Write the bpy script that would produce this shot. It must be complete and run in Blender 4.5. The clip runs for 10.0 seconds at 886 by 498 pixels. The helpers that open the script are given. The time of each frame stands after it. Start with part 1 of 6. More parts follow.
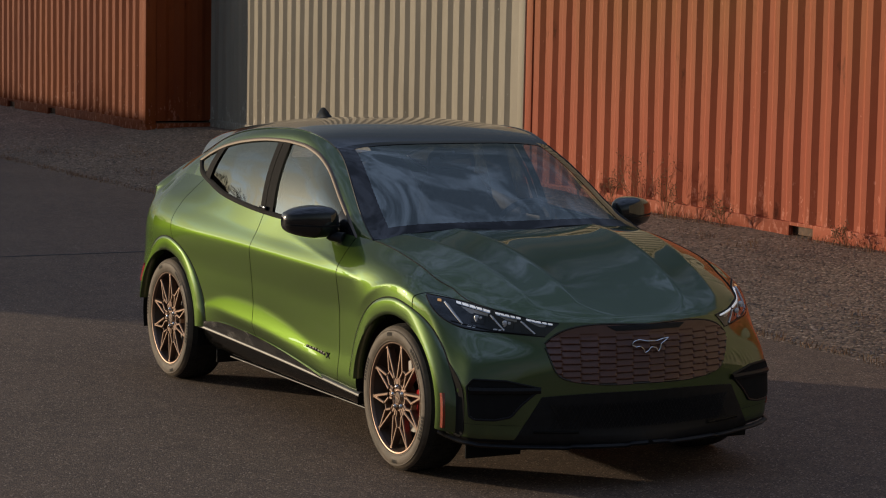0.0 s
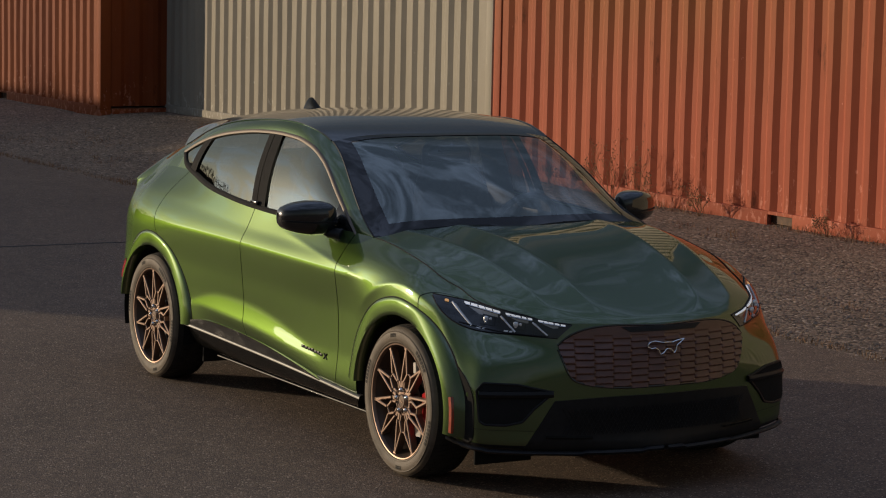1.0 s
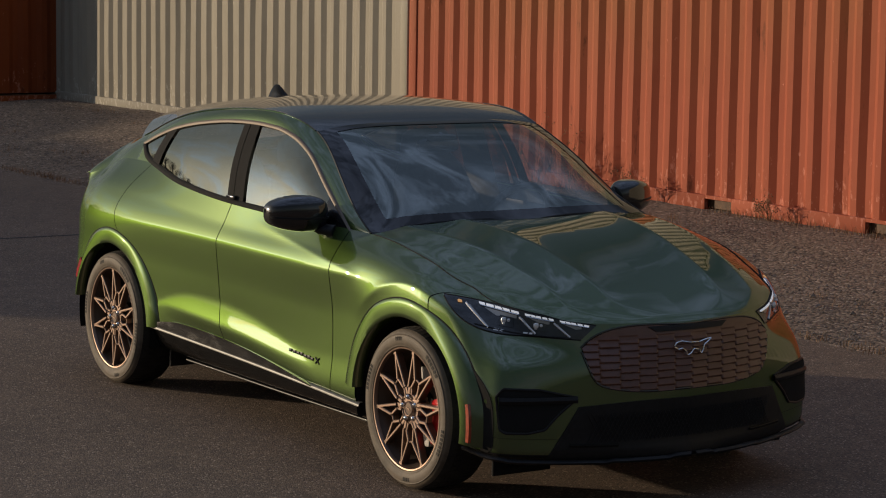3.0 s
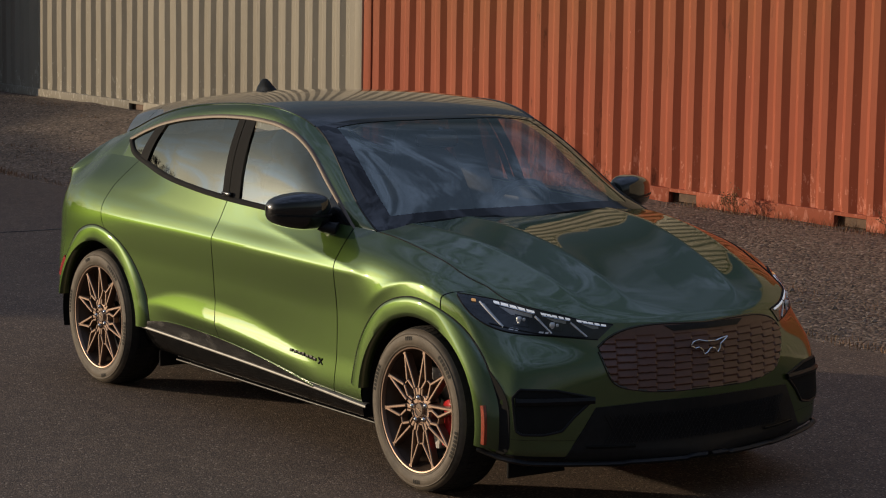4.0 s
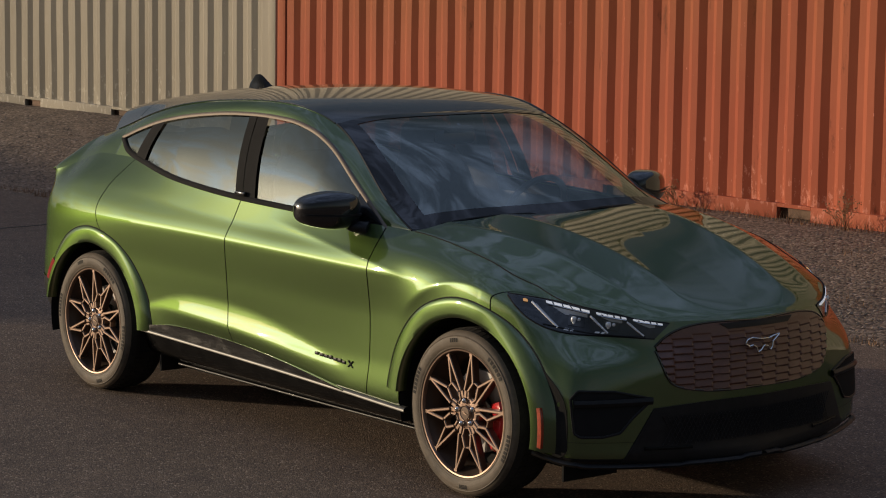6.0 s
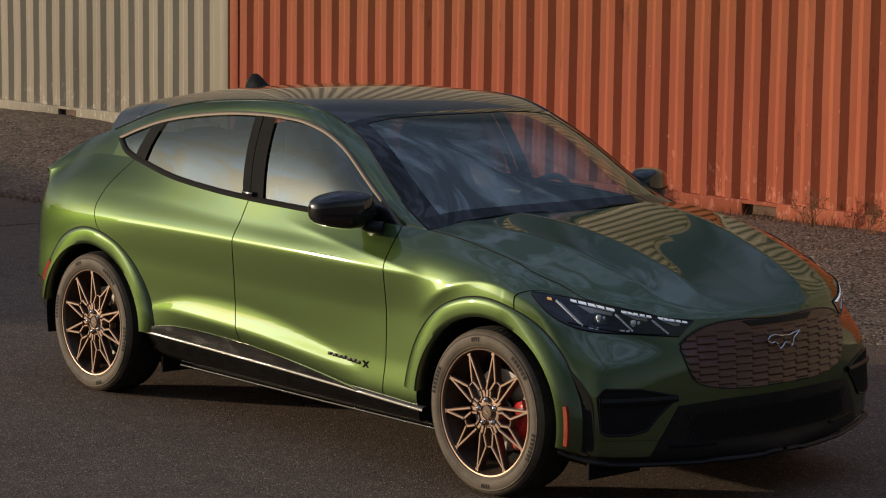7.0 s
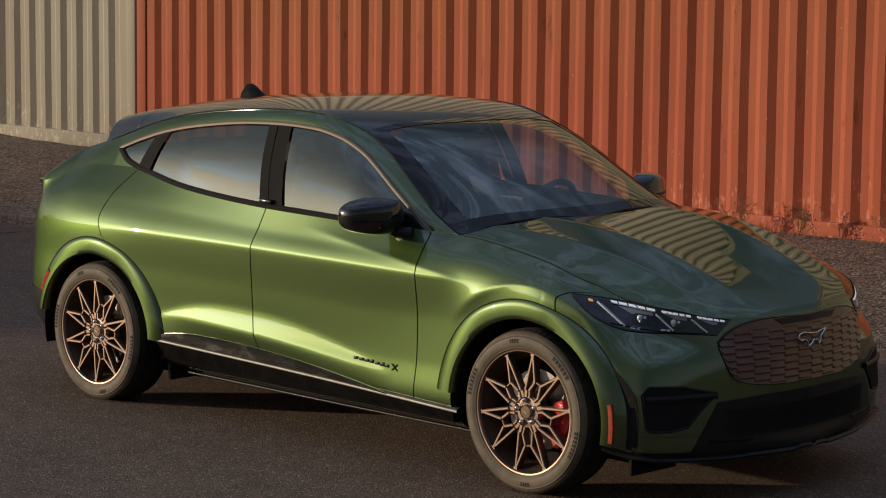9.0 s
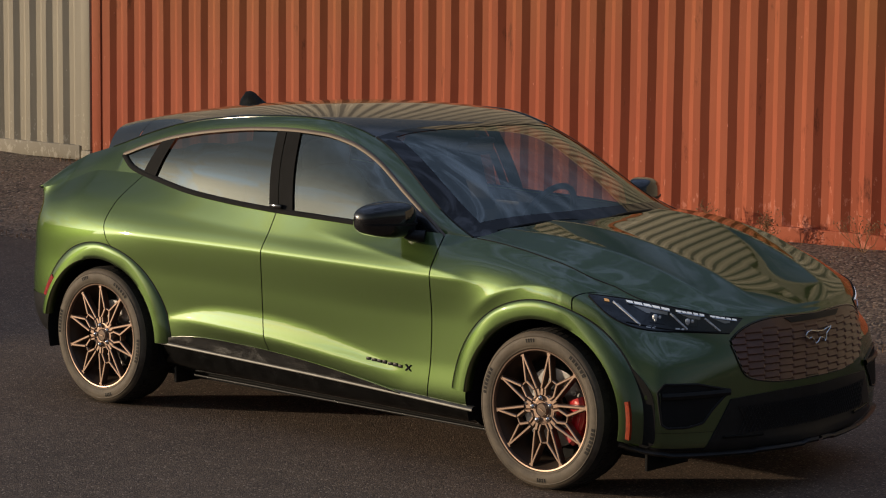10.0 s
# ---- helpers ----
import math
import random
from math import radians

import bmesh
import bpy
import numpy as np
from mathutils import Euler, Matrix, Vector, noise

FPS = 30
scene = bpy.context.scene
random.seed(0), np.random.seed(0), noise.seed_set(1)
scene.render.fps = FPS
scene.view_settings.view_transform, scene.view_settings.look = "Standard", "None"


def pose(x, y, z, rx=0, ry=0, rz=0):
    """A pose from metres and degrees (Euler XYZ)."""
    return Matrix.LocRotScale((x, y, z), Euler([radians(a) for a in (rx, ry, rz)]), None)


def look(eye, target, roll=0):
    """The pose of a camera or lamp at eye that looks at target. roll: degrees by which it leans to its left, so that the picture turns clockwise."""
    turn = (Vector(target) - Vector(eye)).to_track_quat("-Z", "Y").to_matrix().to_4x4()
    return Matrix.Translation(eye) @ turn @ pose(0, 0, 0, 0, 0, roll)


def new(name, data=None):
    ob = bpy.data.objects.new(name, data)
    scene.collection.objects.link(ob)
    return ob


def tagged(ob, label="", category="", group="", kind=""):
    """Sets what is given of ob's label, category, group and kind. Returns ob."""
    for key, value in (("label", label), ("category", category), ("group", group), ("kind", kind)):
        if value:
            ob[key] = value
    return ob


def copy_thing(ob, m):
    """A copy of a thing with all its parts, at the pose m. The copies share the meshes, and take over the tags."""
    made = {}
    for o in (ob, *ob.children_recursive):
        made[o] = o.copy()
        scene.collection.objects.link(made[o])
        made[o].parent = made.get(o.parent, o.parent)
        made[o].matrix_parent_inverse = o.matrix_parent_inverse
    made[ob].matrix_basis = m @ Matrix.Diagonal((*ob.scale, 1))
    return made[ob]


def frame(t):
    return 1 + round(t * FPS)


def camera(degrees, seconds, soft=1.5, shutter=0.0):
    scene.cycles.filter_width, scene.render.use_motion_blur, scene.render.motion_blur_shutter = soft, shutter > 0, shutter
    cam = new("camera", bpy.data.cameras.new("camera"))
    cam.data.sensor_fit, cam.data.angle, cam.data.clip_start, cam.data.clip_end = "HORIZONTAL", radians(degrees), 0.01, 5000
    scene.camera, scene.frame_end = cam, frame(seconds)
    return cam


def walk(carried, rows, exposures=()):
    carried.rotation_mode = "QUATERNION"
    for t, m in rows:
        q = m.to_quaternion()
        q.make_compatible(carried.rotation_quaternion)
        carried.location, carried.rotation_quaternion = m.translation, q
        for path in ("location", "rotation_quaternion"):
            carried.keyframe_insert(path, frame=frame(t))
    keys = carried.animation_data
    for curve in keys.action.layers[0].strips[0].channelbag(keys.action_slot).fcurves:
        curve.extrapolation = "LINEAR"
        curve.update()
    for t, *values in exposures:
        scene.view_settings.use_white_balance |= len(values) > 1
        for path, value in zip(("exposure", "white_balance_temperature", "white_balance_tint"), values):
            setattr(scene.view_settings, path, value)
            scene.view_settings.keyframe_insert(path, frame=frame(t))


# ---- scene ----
from mathutils.bvhtree import BVHTree

cam = camera(20.8, 10.0, soft=1.1)
PATH = [
    (0, (11.822, -6.184, 2.361), (10.068, -5.248, 2.143), 1.1),
    (0.5, (11.554, -6.22, 2.362), (9.813, -5.262, 2.139), 1.1),
    (1, (11.272, -6.256, 2.381), (9.545, -5.275, 2.149), 1.2),
    (1.5, (10.983, -6.296, 2.377), (9.272, -5.288, 2.141), 1.0),
    (2, (10.745, -6.366, 2.362), (9.05, -5.331, 2.124), 1.0),
    (2.5, (10.51, -6.419, 2.353), (8.831, -5.359, 2.112), 0.9),
    (4, (9.908, -6.724, 2.357), (8.286, -5.581, 2.105), 0.9),
    (4.5, (9.705, -6.857, 2.353), (8.104, -5.685, 2.1), 0.9),
    (5, (9.508, -7.001, 2.349), (7.929, -5.801, 2.094), 0.9),
    (5.5, (9.33, -7.142, 2.344), (7.771, -5.915, 2.088), 0.8),
    (7, (8.837, -7.658, 2.345), (7.351, -6.344, 2.087), 0.7),
    (7.5, (8.716, -7.839, 2.346), (7.253, -6.499, 2.089), 0.6),
    (8, (8.578, -8.043, 2.329), (7.142, -6.674, 2.077), 0.8),
    (8.5, (8.467, -8.253, 2.321), (7.056, -6.857, 2.073), 0.8),
    (9, (8.345, -8.493, 2.327), (6.963, -7.068, 2.081), 0.6),
    (9.5, (8.248, -8.758, 2.314), (6.895, -7.305, 2.073), 0.7),
    (10, (8.166, -9.007, 2.314), (6.84, -7.529, 2.078), 0.6),
]
walk(cam, [(t, look(eye, target, roll)) for t, eye, target, roll in PATH])

# ---- light ----
SUN_AZ, SUN_EL = 218.5, 7.5            # degrees from +x, and above the horizon
sun_dir = Vector((math.cos(radians(SUN_AZ)) * math.cos(radians(SUN_EL)), math.sin(radians(SUN_AZ)) * math.cos(radians(SUN_EL)), math.sin(radians(SUN_EL))))
scene.view_settings.exposure = -0.06


def make_world():
    world = bpy.data.worlds.new("sky")
    scene.world = world
    world.use_nodes = True
    nt = world.node_tree
    nt.nodes.clear()
    out = nt.nodes.new("ShaderNodeOutputWorld")
    bg = nt.nodes.new("ShaderNodeBackground")
    sky = nt.nodes.new("ShaderNodeTexSky")
    sky.sky_type, sky.sun_disc = "NISHITA", False
    sky.sun_elevation = radians(SUN_EL)
    sky.sun_rotation = math.atan2(sun_dir.x, sun_dir.y) % (2 * math.pi)
    sky.air_density, sky.dust_density, sky.ozone_density = 1.0, 2.2, 1.5
    # thin drifting cloud
    co = nt.nodes.new("ShaderNodeTexCoord")
    mp = nt.nodes.new("ShaderNodeMapping")
    mp.inputs["Scale"].default_value = (2.0, 3.0, 4.0)
    mp.inputs["Rotation"].default_value = (0.0, 0.0, 0.5)
    cloud = nt.nodes.new("ShaderNodeTexNoise")
    cloud.inputs["Scale"].default_value = 2.4
    cloud.inputs["Distortion"].default_value = 0.9
    cloud.inputs["Detail"].default_value = 7.0
    cloud.inputs["Roughness"].default_value = 0.62
    ramp = nt.nodes.new("ShaderNodeMapRange")
    ramp.inputs["From Min"].default_value, ramp.inputs["From Max"].default_value = 0.44, 0.62
    ramp.inputs["To Min"].default_value, ramp.inputs["To Max"].default_value = 0.35, 1.0
    mix = nt.nodes.new("ShaderNodeMix")
    mix.data_type = "RGBA"
    grey = nt.nodes.new("ShaderNodeRGBToBW")
    pale = nt.nodes.new("ShaderNodeMix")
    pale.data_type, pale.blend_type = "RGBA", "MULTIPLY"
    pale.inputs[0].default_value = 1.0
    pale.inputs[7].default_value = (1.1, 1.17, 1.25, 1)
    nt.links.new(sky.outputs[0], grey.inputs[0])
    nt.links.new(grey.outputs[0], pale.inputs[6])
    # high cloud is lit from all over the sky, so it keeps a blue-grey glow of its own away from the sun
    veil = nt.nodes.new("ShaderNodeMix")
    veil.data_type, veil.blend_type = "RGBA", "ADD"
    veil.inputs[0].default_value = 1.0
    veil.inputs[7].default_value = (4.7, 6.1, 9.7, 1)
    nt.links.new(pale.outputs[2], veil.inputs[6])
    # it is thicker overhead than towards the horizon
    height = nt.nodes.new("ShaderNodeSeparateXYZ")
    nt.links.new(co.outputs["Generated"], height.inputs[0])
    thick = nt.nodes.new("ShaderNodeMapRange")
    thick.inputs["From Min"].default_value, thick.inputs["From Max"].default_value = 0.50, 0.76
    thick.inputs["To Min"].default_value, thick.inputs["To Max"].default_value = 0.04, 1.0
    nt.links.new(height.outputs[2], thick.inputs["Value"])
    nt.links.new(thick.outputs[0], veil.inputs[0])
    nt.links.new(veil.outputs[2], mix.inputs[7])
    nt.links.new(co.outputs["Generated"], mp.inputs["Vector"])
    nt.links.new(mp.outputs["Vector"], cloud.inputs["Vector"])
    nt.links.new(cloud.outputs[0], ramp.inputs["Value"])
    nt.links.new(ramp.outputs[0], mix.inputs[0])
    nt.links.new(sky.outputs[0], mix.inputs[6])
    nt.links.new(mix.outputs[2], bg.inputs["Color"])
    bg.inputs["Strength"].default_value = 0.065
    nt.links.new(bg.outputs[0], out.inputs["Surface"])
    sun = new("sun", bpy.data.lights.new("sun", "SUN"))
    sun.data.energy, sun.data.angle, sun.data.color = 3.5, radians(0.6), (1.0, 0.79, 0.55)
    sun.matrix_world = look(sun_dir * 50, (0, 0, 0))


make_world()


# ---- materials ----
def nodes(name):
    m = bpy.data.materials.new(name)
    m.use_nodes = True
    return m, m.node_tree, m.node_tree.nodes["Principled BSDF"]


def ramp2(nt, source, a, b, lo=0.35, hi=0.65):
    r = nt.nodes.new("ShaderNodeValToRGB")
    r.color_ramp.elements[0].position, r.color_ramp.elements[0].color = lo, (*a, 1)
    r.color_ramp.elements[1].position, r.color_ramp.elements[1].color = hi, (*b, 1)
    nt.links.new(source, r.inputs[0])
    return r.outputs[0]


def tex(nt, scale, detail=4.0, rough=0.6, stretch=None, kind="ShaderNodeTexNoise"):
    co = nt.nodes.new("ShaderNodeTexCoord")
    n = nt.nodes.new(kind)
    n.inputs["Scale"].default_value = scale
    if kind == "ShaderNodeTexNoise":
        n.inputs["Detail"].default_value, n.inputs["Roughness"].default_value = detail, rough
    if stretch:
        mp = nt.nodes.new("ShaderNodeMapping")
        mp.inputs["Scale"].default_value = stretch
        nt.links.new(co.outputs["Object"], mp.inputs["Vector"])
        nt.links.new(mp.outputs["Vector"], n.inputs["Vector"])
    else:
        nt.links.new(co.outputs["Object"], n.inputs["Vector"])
    return n.outputs[0]


def blend(nt, fac, a, b):
    m = nt.nodes.new("ShaderNodeMix")
    m.data_type = "RGBA"
    for socket, value in ((m.inputs[0], fac), (m.inputs[6], a), (m.inputs[7], b)):
        if isinstance(value, bpy.types.NodeSocket):
            nt.links.new(value, socket)
        elif isinstance(value, tuple):
            socket.default_value = (*value, 1)
        else:
            socket.default_value = value
    return m.outputs[2]


def bump(nt, bsdf, height, strength, distance):
    b = nt.nodes.new("ShaderNodeBump")
    b.inputs["Strength"].default_value, b.inputs["Distance"].default_value = strength, distance
    nt.links.new(height, b.inputs["Height"])
    nt.links.new(b.outputs[0], bsdf.inputs["Normal"])


def simple(name, colour, rough=0.5, metal=0.0, coat=0.0, vary=0.15, scale=9.0, grain=0.0):
    m, nt, p = nodes(name)
    dark = tuple(c * (1 - vary) for c in colour)
    lite = tuple(min(1, c * (1 + vary)) for c in colour)
    nt.links.new(ramp2(nt, tex(nt, scale), dark, lite), p.inputs["Base Color"])
    p.inputs["Roughness"].default_value, p.inputs["Metallic"].default_value = rough, metal
    p.inputs["Coat Weight"].default_value, p.inputs["Coat Roughness"].default_value = coat, 0.03
    if grain:
        bump(nt, p, tex(nt, 160.0, 2.0), grain, 0.002)
    return m


def paint_material():
    m, nt, p = nodes("green_metallic_paint")
    flake = tex(nt, 900.0, 1.0)
    nt.links.new(ramp2(nt, flake, (0.057, 0.094, 0.026), (0.075, 0.120, 0.036), 0.3, 0.7), p.inputs["Base Color"])
    p.inputs["Metallic"].default_value, p.inputs["Roughness"].default_value = 0.93, 0.46
    p.inputs["Coat Weight"].default_value, p.inputs["Coat Roughness"].default_value = 1.0, 0.022
    # under the clear coat the flakes are never seen at a grazing angle
    p.inputs["Specular Tint"].default_value = (0.25, 0.29, 0.13, 1)
    p.inputs["Coat IOR"].default_value = 1.85
    return m


def container_material(name, base, faded, rust, rust_amount=0.62, ochre_falloff=None):
    m, nt, p = nodes(name)
    big = ramp2(nt, tex(nt, 1.1, 5.0, 0.6, (1.0, 1.0, 0.35)), base, faded, 0.35, 0.7)
    streak = nt.nodes.new("ShaderNodeMapRange")
    streak.inputs["From Min"].default_value, streak.inputs["From Max"].default_value = rust_amount, rust_amount + 0.08
    nt.links.new(tex(nt, 5.0, 8.0, 0.72, (1.0, 1.0, 0.3)), streak.inputs["Value"])
    chips = nt.nodes.new("ShaderNodeMapRange")
    chips.inputs["From Min"].default_value, chips.inputs["From Max"].default_value = 0.70, 0.74
    nt.links.new(tex(nt, 26.0, 5.0, 0.6, (1.0, 1.0, 0.4)), chips.inputs["Value"])
    pale = tuple(min(1, c * 1.5 + 0.1) for c in faded)
    c1 = blend(nt, streak.outputs[0], big, rust)
    # scuffs and rust where the sheet is knocked near its foot
    co = nt.nodes.new("ShaderNodeTexCoord")
    sep = nt.nodes.new("ShaderNodeSeparateXYZ")
    nt.links.new(co.outputs["Object"], sep.inputs[0])
    foot = nt.nodes.new("ShaderNodeMapRange")
    foot.inputs["From Min"].default_value, foot.inputs["From Max"].default_value = 0.9, 0.1
    foot.inputs["To Min"].default_value, foot.inputs["To Max"].default_value = 0.0, 0.16
    nt.links.new(sep.outputs[2], foot.inputs["Value"])
    add = nt.nodes.new("ShaderNodeMath")
    nt.links.new(tex(nt, 17.0, 6.0, 0.7, (1.0, 1.0, 0.45)), add.inputs[0])
    nt.links.new(foot.outputs[0], add.inputs[1])
    knock = nt.nodes.new("ShaderNodeMapRange")
    knock.inputs["From Min"].default_value, knock.inputs["From Max"].default_value = 0.70, 0.74
    nt.links.new(add.outputs[0], knock.inputs["Value"])
    if ochre_falloff:
        # the paint has faded to ochre in its upper half, unevenly from rib to rib; its darker tone paints in lens
        # falloff
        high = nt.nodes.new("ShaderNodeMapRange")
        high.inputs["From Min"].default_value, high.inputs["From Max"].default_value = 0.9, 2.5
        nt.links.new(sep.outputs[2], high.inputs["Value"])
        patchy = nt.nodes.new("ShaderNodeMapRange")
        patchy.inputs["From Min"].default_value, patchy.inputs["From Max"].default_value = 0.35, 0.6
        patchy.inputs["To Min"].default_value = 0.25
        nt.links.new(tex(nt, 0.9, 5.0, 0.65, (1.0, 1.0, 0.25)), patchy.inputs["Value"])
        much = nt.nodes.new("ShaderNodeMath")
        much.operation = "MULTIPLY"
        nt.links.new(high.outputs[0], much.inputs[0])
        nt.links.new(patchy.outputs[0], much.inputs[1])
        c1 = blend(nt, much.outputs[0], c1, ochre_falloff)
    c1 = blend(nt, knock.outputs[0], c1, tuple(min(1, c * 1.15 + 0.06) for c in faded))
    nt.links.new(blend(nt, chips.outputs[0], c1, pale), p.inputs["Base Color"])
    p.inputs["Roughness"].default_value = 0.72
    p.inputs["Specular IOR Level"].default_value = 0.15
    bump(nt, p, tex(nt, 3.0, 5.0), 0.35, 0.02)
    return m


def ground_material(name, a, b, speck, rough=0.9, fine=110.0, height=0.004, deep=0.35):
    """Small stones bound together: every stone has its own tone, over broad stains."""
    m, nt, p = nodes(name)
    co = nt.nodes.new("ShaderNodeTexCoord")
    vor = nt.nodes.new("ShaderNodeTexVoronoi")
    vor.inputs["Scale"].default_value = fine
    nt.links.new(co.outputs["Object"], vor.inputs["Vector"])
    sep = nt.nodes.new("ShaderNodeSeparateColor")
    nt.links.new(vor.outputs["Color"], sep.inputs[0])
    big = ramp2(nt, tex(nt, 0.5, 7.0, 0.65), a, b, 0.3, 0.7)
    mid = ramp2(nt, tex(nt, 6.0, 5.0, 0.7), (0.75, 0.75, 0.75), (1.15, 1.13, 1.1), 0.3, 0.7)
    tone = ramp2(nt, sep.outputs[0], (deep, deep, deep), (1.3, 1.27, 1.22), 0.0, 0.9)
    mul = nt.nodes.new("ShaderNodeMix")
    mul.data_type, mul.blend_type = "RGBA", "MULTIPLY"
    mul.inputs[0].default_value = 1.0
    nt.links.new(big, mul.inputs[6])
    nt.links.new(tone, mul.inputs[7])
    mul2 = nt.nodes.new("ShaderNodeMix")
    mul2.data_type, mul2.blend_type = "RGBA", "MULTIPLY"
    mul2.inputs[0].default_value = 1.0
    nt.links.new(mul.outputs[2], mul2.inputs[6])
    nt.links.new(mid, mul2.inputs[7])
    few = nt.nodes.new("ShaderNodeMapRange")
    few.inputs["From Min"].default_value, few.inputs["From Max"].default_value = 0.93, 0.97
    nt.links.new(sep.outputs[1], few.inputs["Value"])
    nt.links.new(blend(nt, few.outputs[0], mul2.outputs[2], speck), p.inputs["Base Color"])
    p.inputs["Roughness"].default_value = rough
    bump(nt, p, vor.outputs["Distance"], 0.6, -height)
    return m


def glass_material(name, tint, facing=0.06):
    """A thin pane: mirror gloss that grows towards grazing, over a tinted clear sheet."""
    m = bpy.data.materials.new(name)
    m.use_nodes = True
    nt = m.node_tree
    nt.nodes.clear()
    out = nt.nodes.new("ShaderNodeOutputMaterial")
    tr = nt.nodes.new("ShaderNodeBsdfTransparent")
    gl = nt.nodes.new("ShaderNodeBsdfGlossy")
    lw = nt.nodes.new("ShaderNodeLayerWeight")
    lw.inputs["Blend"].default_value = 0.5
    power = nt.nodes.new("ShaderNodeMath")
    power.operation = "POWER"
    power.inputs[1].default_value = 5.0
    grow = nt.nodes.new("ShaderNodeMapRange")
    grow.inputs["To Min"].default_value = facing
    mx = nt.nodes.new("ShaderNodeMixShader")
    gl.inputs["Roughness"].default_value = 0.012
    gl.inputs["Color"].default_value = (0.86, 0.93, 0.87, 1)
    tr.inputs["Color"].default_value = (*tint, 1)
    nt.links.new(lw.outputs["Facing"], power.inputs[0])
    nt.links.new(power.outputs[0], grow.inputs["Value"])
    nt.links.new(grow.outputs[0], mx.inputs[0])
    nt.links.new(tr.outputs[0], mx.inputs[1])
    nt.links.new(gl.outputs[0], mx.inputs[2])
    nt.links.new(mx.outputs[0], out.inputs["Surface"])
    return m


PAINT = paint_material()
GLOSS_BLACK = simple("gloss_black", (0.006, 0.006, 0.007), 0.12, 0.0, 1.0, 0.1)
ROOF_BLACK = simple("black_roof_paint", (0.008, 0.009, 0.011), 0.2, 0.0, 1.0, 0.1)
TRIM_BLACK = simple("satin_black_trim", (0.012, 0.012, 0.013), 0.42, 0.0, 0.0, 0.2, 30.0, 0.1)
SILL_BLACK = simple("dusty_black_sill", (0.007, 0.007, 0.007), 0.13, 0.0, 0.0, 0.5, 14.0)
SILL_BLACK.node_tree.nodes["Principled BSDF"].inputs["Specular IOR Level"].default_value = 0.14
TRIM_BLACK.node_tree.nodes["Principled BSDF"].inputs["Specular IOR Level"].default_value = 0.25
FRIT = simple("black_printed_border", (0.012, 0.010, 0.010), 0.02, 0.0, 0.0, 0.1)
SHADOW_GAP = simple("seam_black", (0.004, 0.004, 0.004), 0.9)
LINER = simple("wheel_well_liner", (0.012, 0.012, 0.012), 0.9, grain=0.3)
LINER.node_tree.nodes["Principled BSDF"].inputs["Specular IOR Level"].default_value = 0.2
BRIGHT_TRIM = simple("bronze_window_trim", (0.15, 0.12, 0.095), 0.6, 0.3, 0.0, 0.06)
BRONZE = simple("bronze_alloy", (0.29, 0.205, 0.158), 0.40, 0.9, 0.0, 0.08)
BRONZE_DARK = simple("dark_bronze_alloy", (0.10, 0.07, 0.052), 0.45, 0.6, 0.0, 0.1)
CHROME = simple("chrome", (0.75, 0.75, 0.75), 0.1, 1.0, 0.0, 0.03)
GRILLE_BRONZE = simple("bronze_grille", (0.125, 0.050, 0.032), 0.38, 0.1, 0.4, 0.12)
RED_CALIPER = simple("red_caliper", (0.55, 0.01, 0.015), 0.3, 0.0, 0.6, 0.05)
DISC_STEEL = simple("brake_steel", (0.4, 0.39, 0.38), 0.35, 1.0, 0.0, 0.1, 40.0)
AMBER = simple("amber_reflector", (0.30, 0.038, 0.01), 0.25, 0.0, 0.8, 0.2, 60.0)
RED_LENS = simple("red_reflector", (0.35, 0.01, 0.015), 0.2, 0.0, 0.8, 0.2, 60.0)
LAMP_WHITE = simple("lamp_reflector", (0.75, 0.77, 0.8), 0.25, 0.2, 0.5, 0.1)
LAMP_LIT = simple("daytime_light", (0.8, 0.82, 0.85), 0.3)
LAMP_LIT.node_tree.nodes["Principled BSDF"].inputs["Emission Color"].default_value = (0.9, 0.93, 1.0, 1)
LAMP_LIT.node_tree.nodes["Principled BSDF"].inputs["Emission Strength"].default_value = 0.35
AMBER_LIT = simple("amber_light", (0.7, 0.25, 0.05), 0.3)
AMBER_LIT.node_tree.nodes["Principled BSDF"].inputs["Emission Color"].default_value = (1.0, 0.58, 0.25, 1)
AMBER_LIT.node_tree.nodes["Principled BSDF"].inputs["Emission Strength"].default_value = 0.35
LAMP_DARK = simple("lamp_housing", (0.03, 0.033, 0.037), 0.25, 0.3, 0.5, 0.2, 25.0)
SEAT = simple("dark_seat_fabric", (0.05, 0.05, 0.055), 0.8, 0.0, 0.0, 0.2, 20.0, 0.2)
DASH = simple("dashboard_plastic", (0.04, 0.041, 0.045), 0.65, grain=0.2)
SCREEN_GLASS = glass_material("windscreen_glass", (0.66, 0.71, 0.78), 0.20)
SIDE_GLASS = glass_material("tinted_side_glass", (0.10, 0.11, 0.11), 0.21)
FRONT_GLASS = glass_material("front_side_glass", (0.70, 0.74, 0.73), 0.23)
LENS_GLASS = glass_material("lamp_lens", (0.9, 0.92, 0.95), 0.05)


def tyre_material():
    m, nt, p = nodes("dusty_tyre_rubber")
    nt.links.new(ramp2(nt, tex(nt, 7.0, 6.0, 0.7), (0.055, 0.044, 0.032), (0.16, 0.126, 0.090), 0.28, 0.72), p.inputs["Base Color"])
    p.inputs["Roughness"].default_value = 0.7
    bump(nt, p, tex(nt, 120.0, 2.0), 0.2, 0.002)
    return m


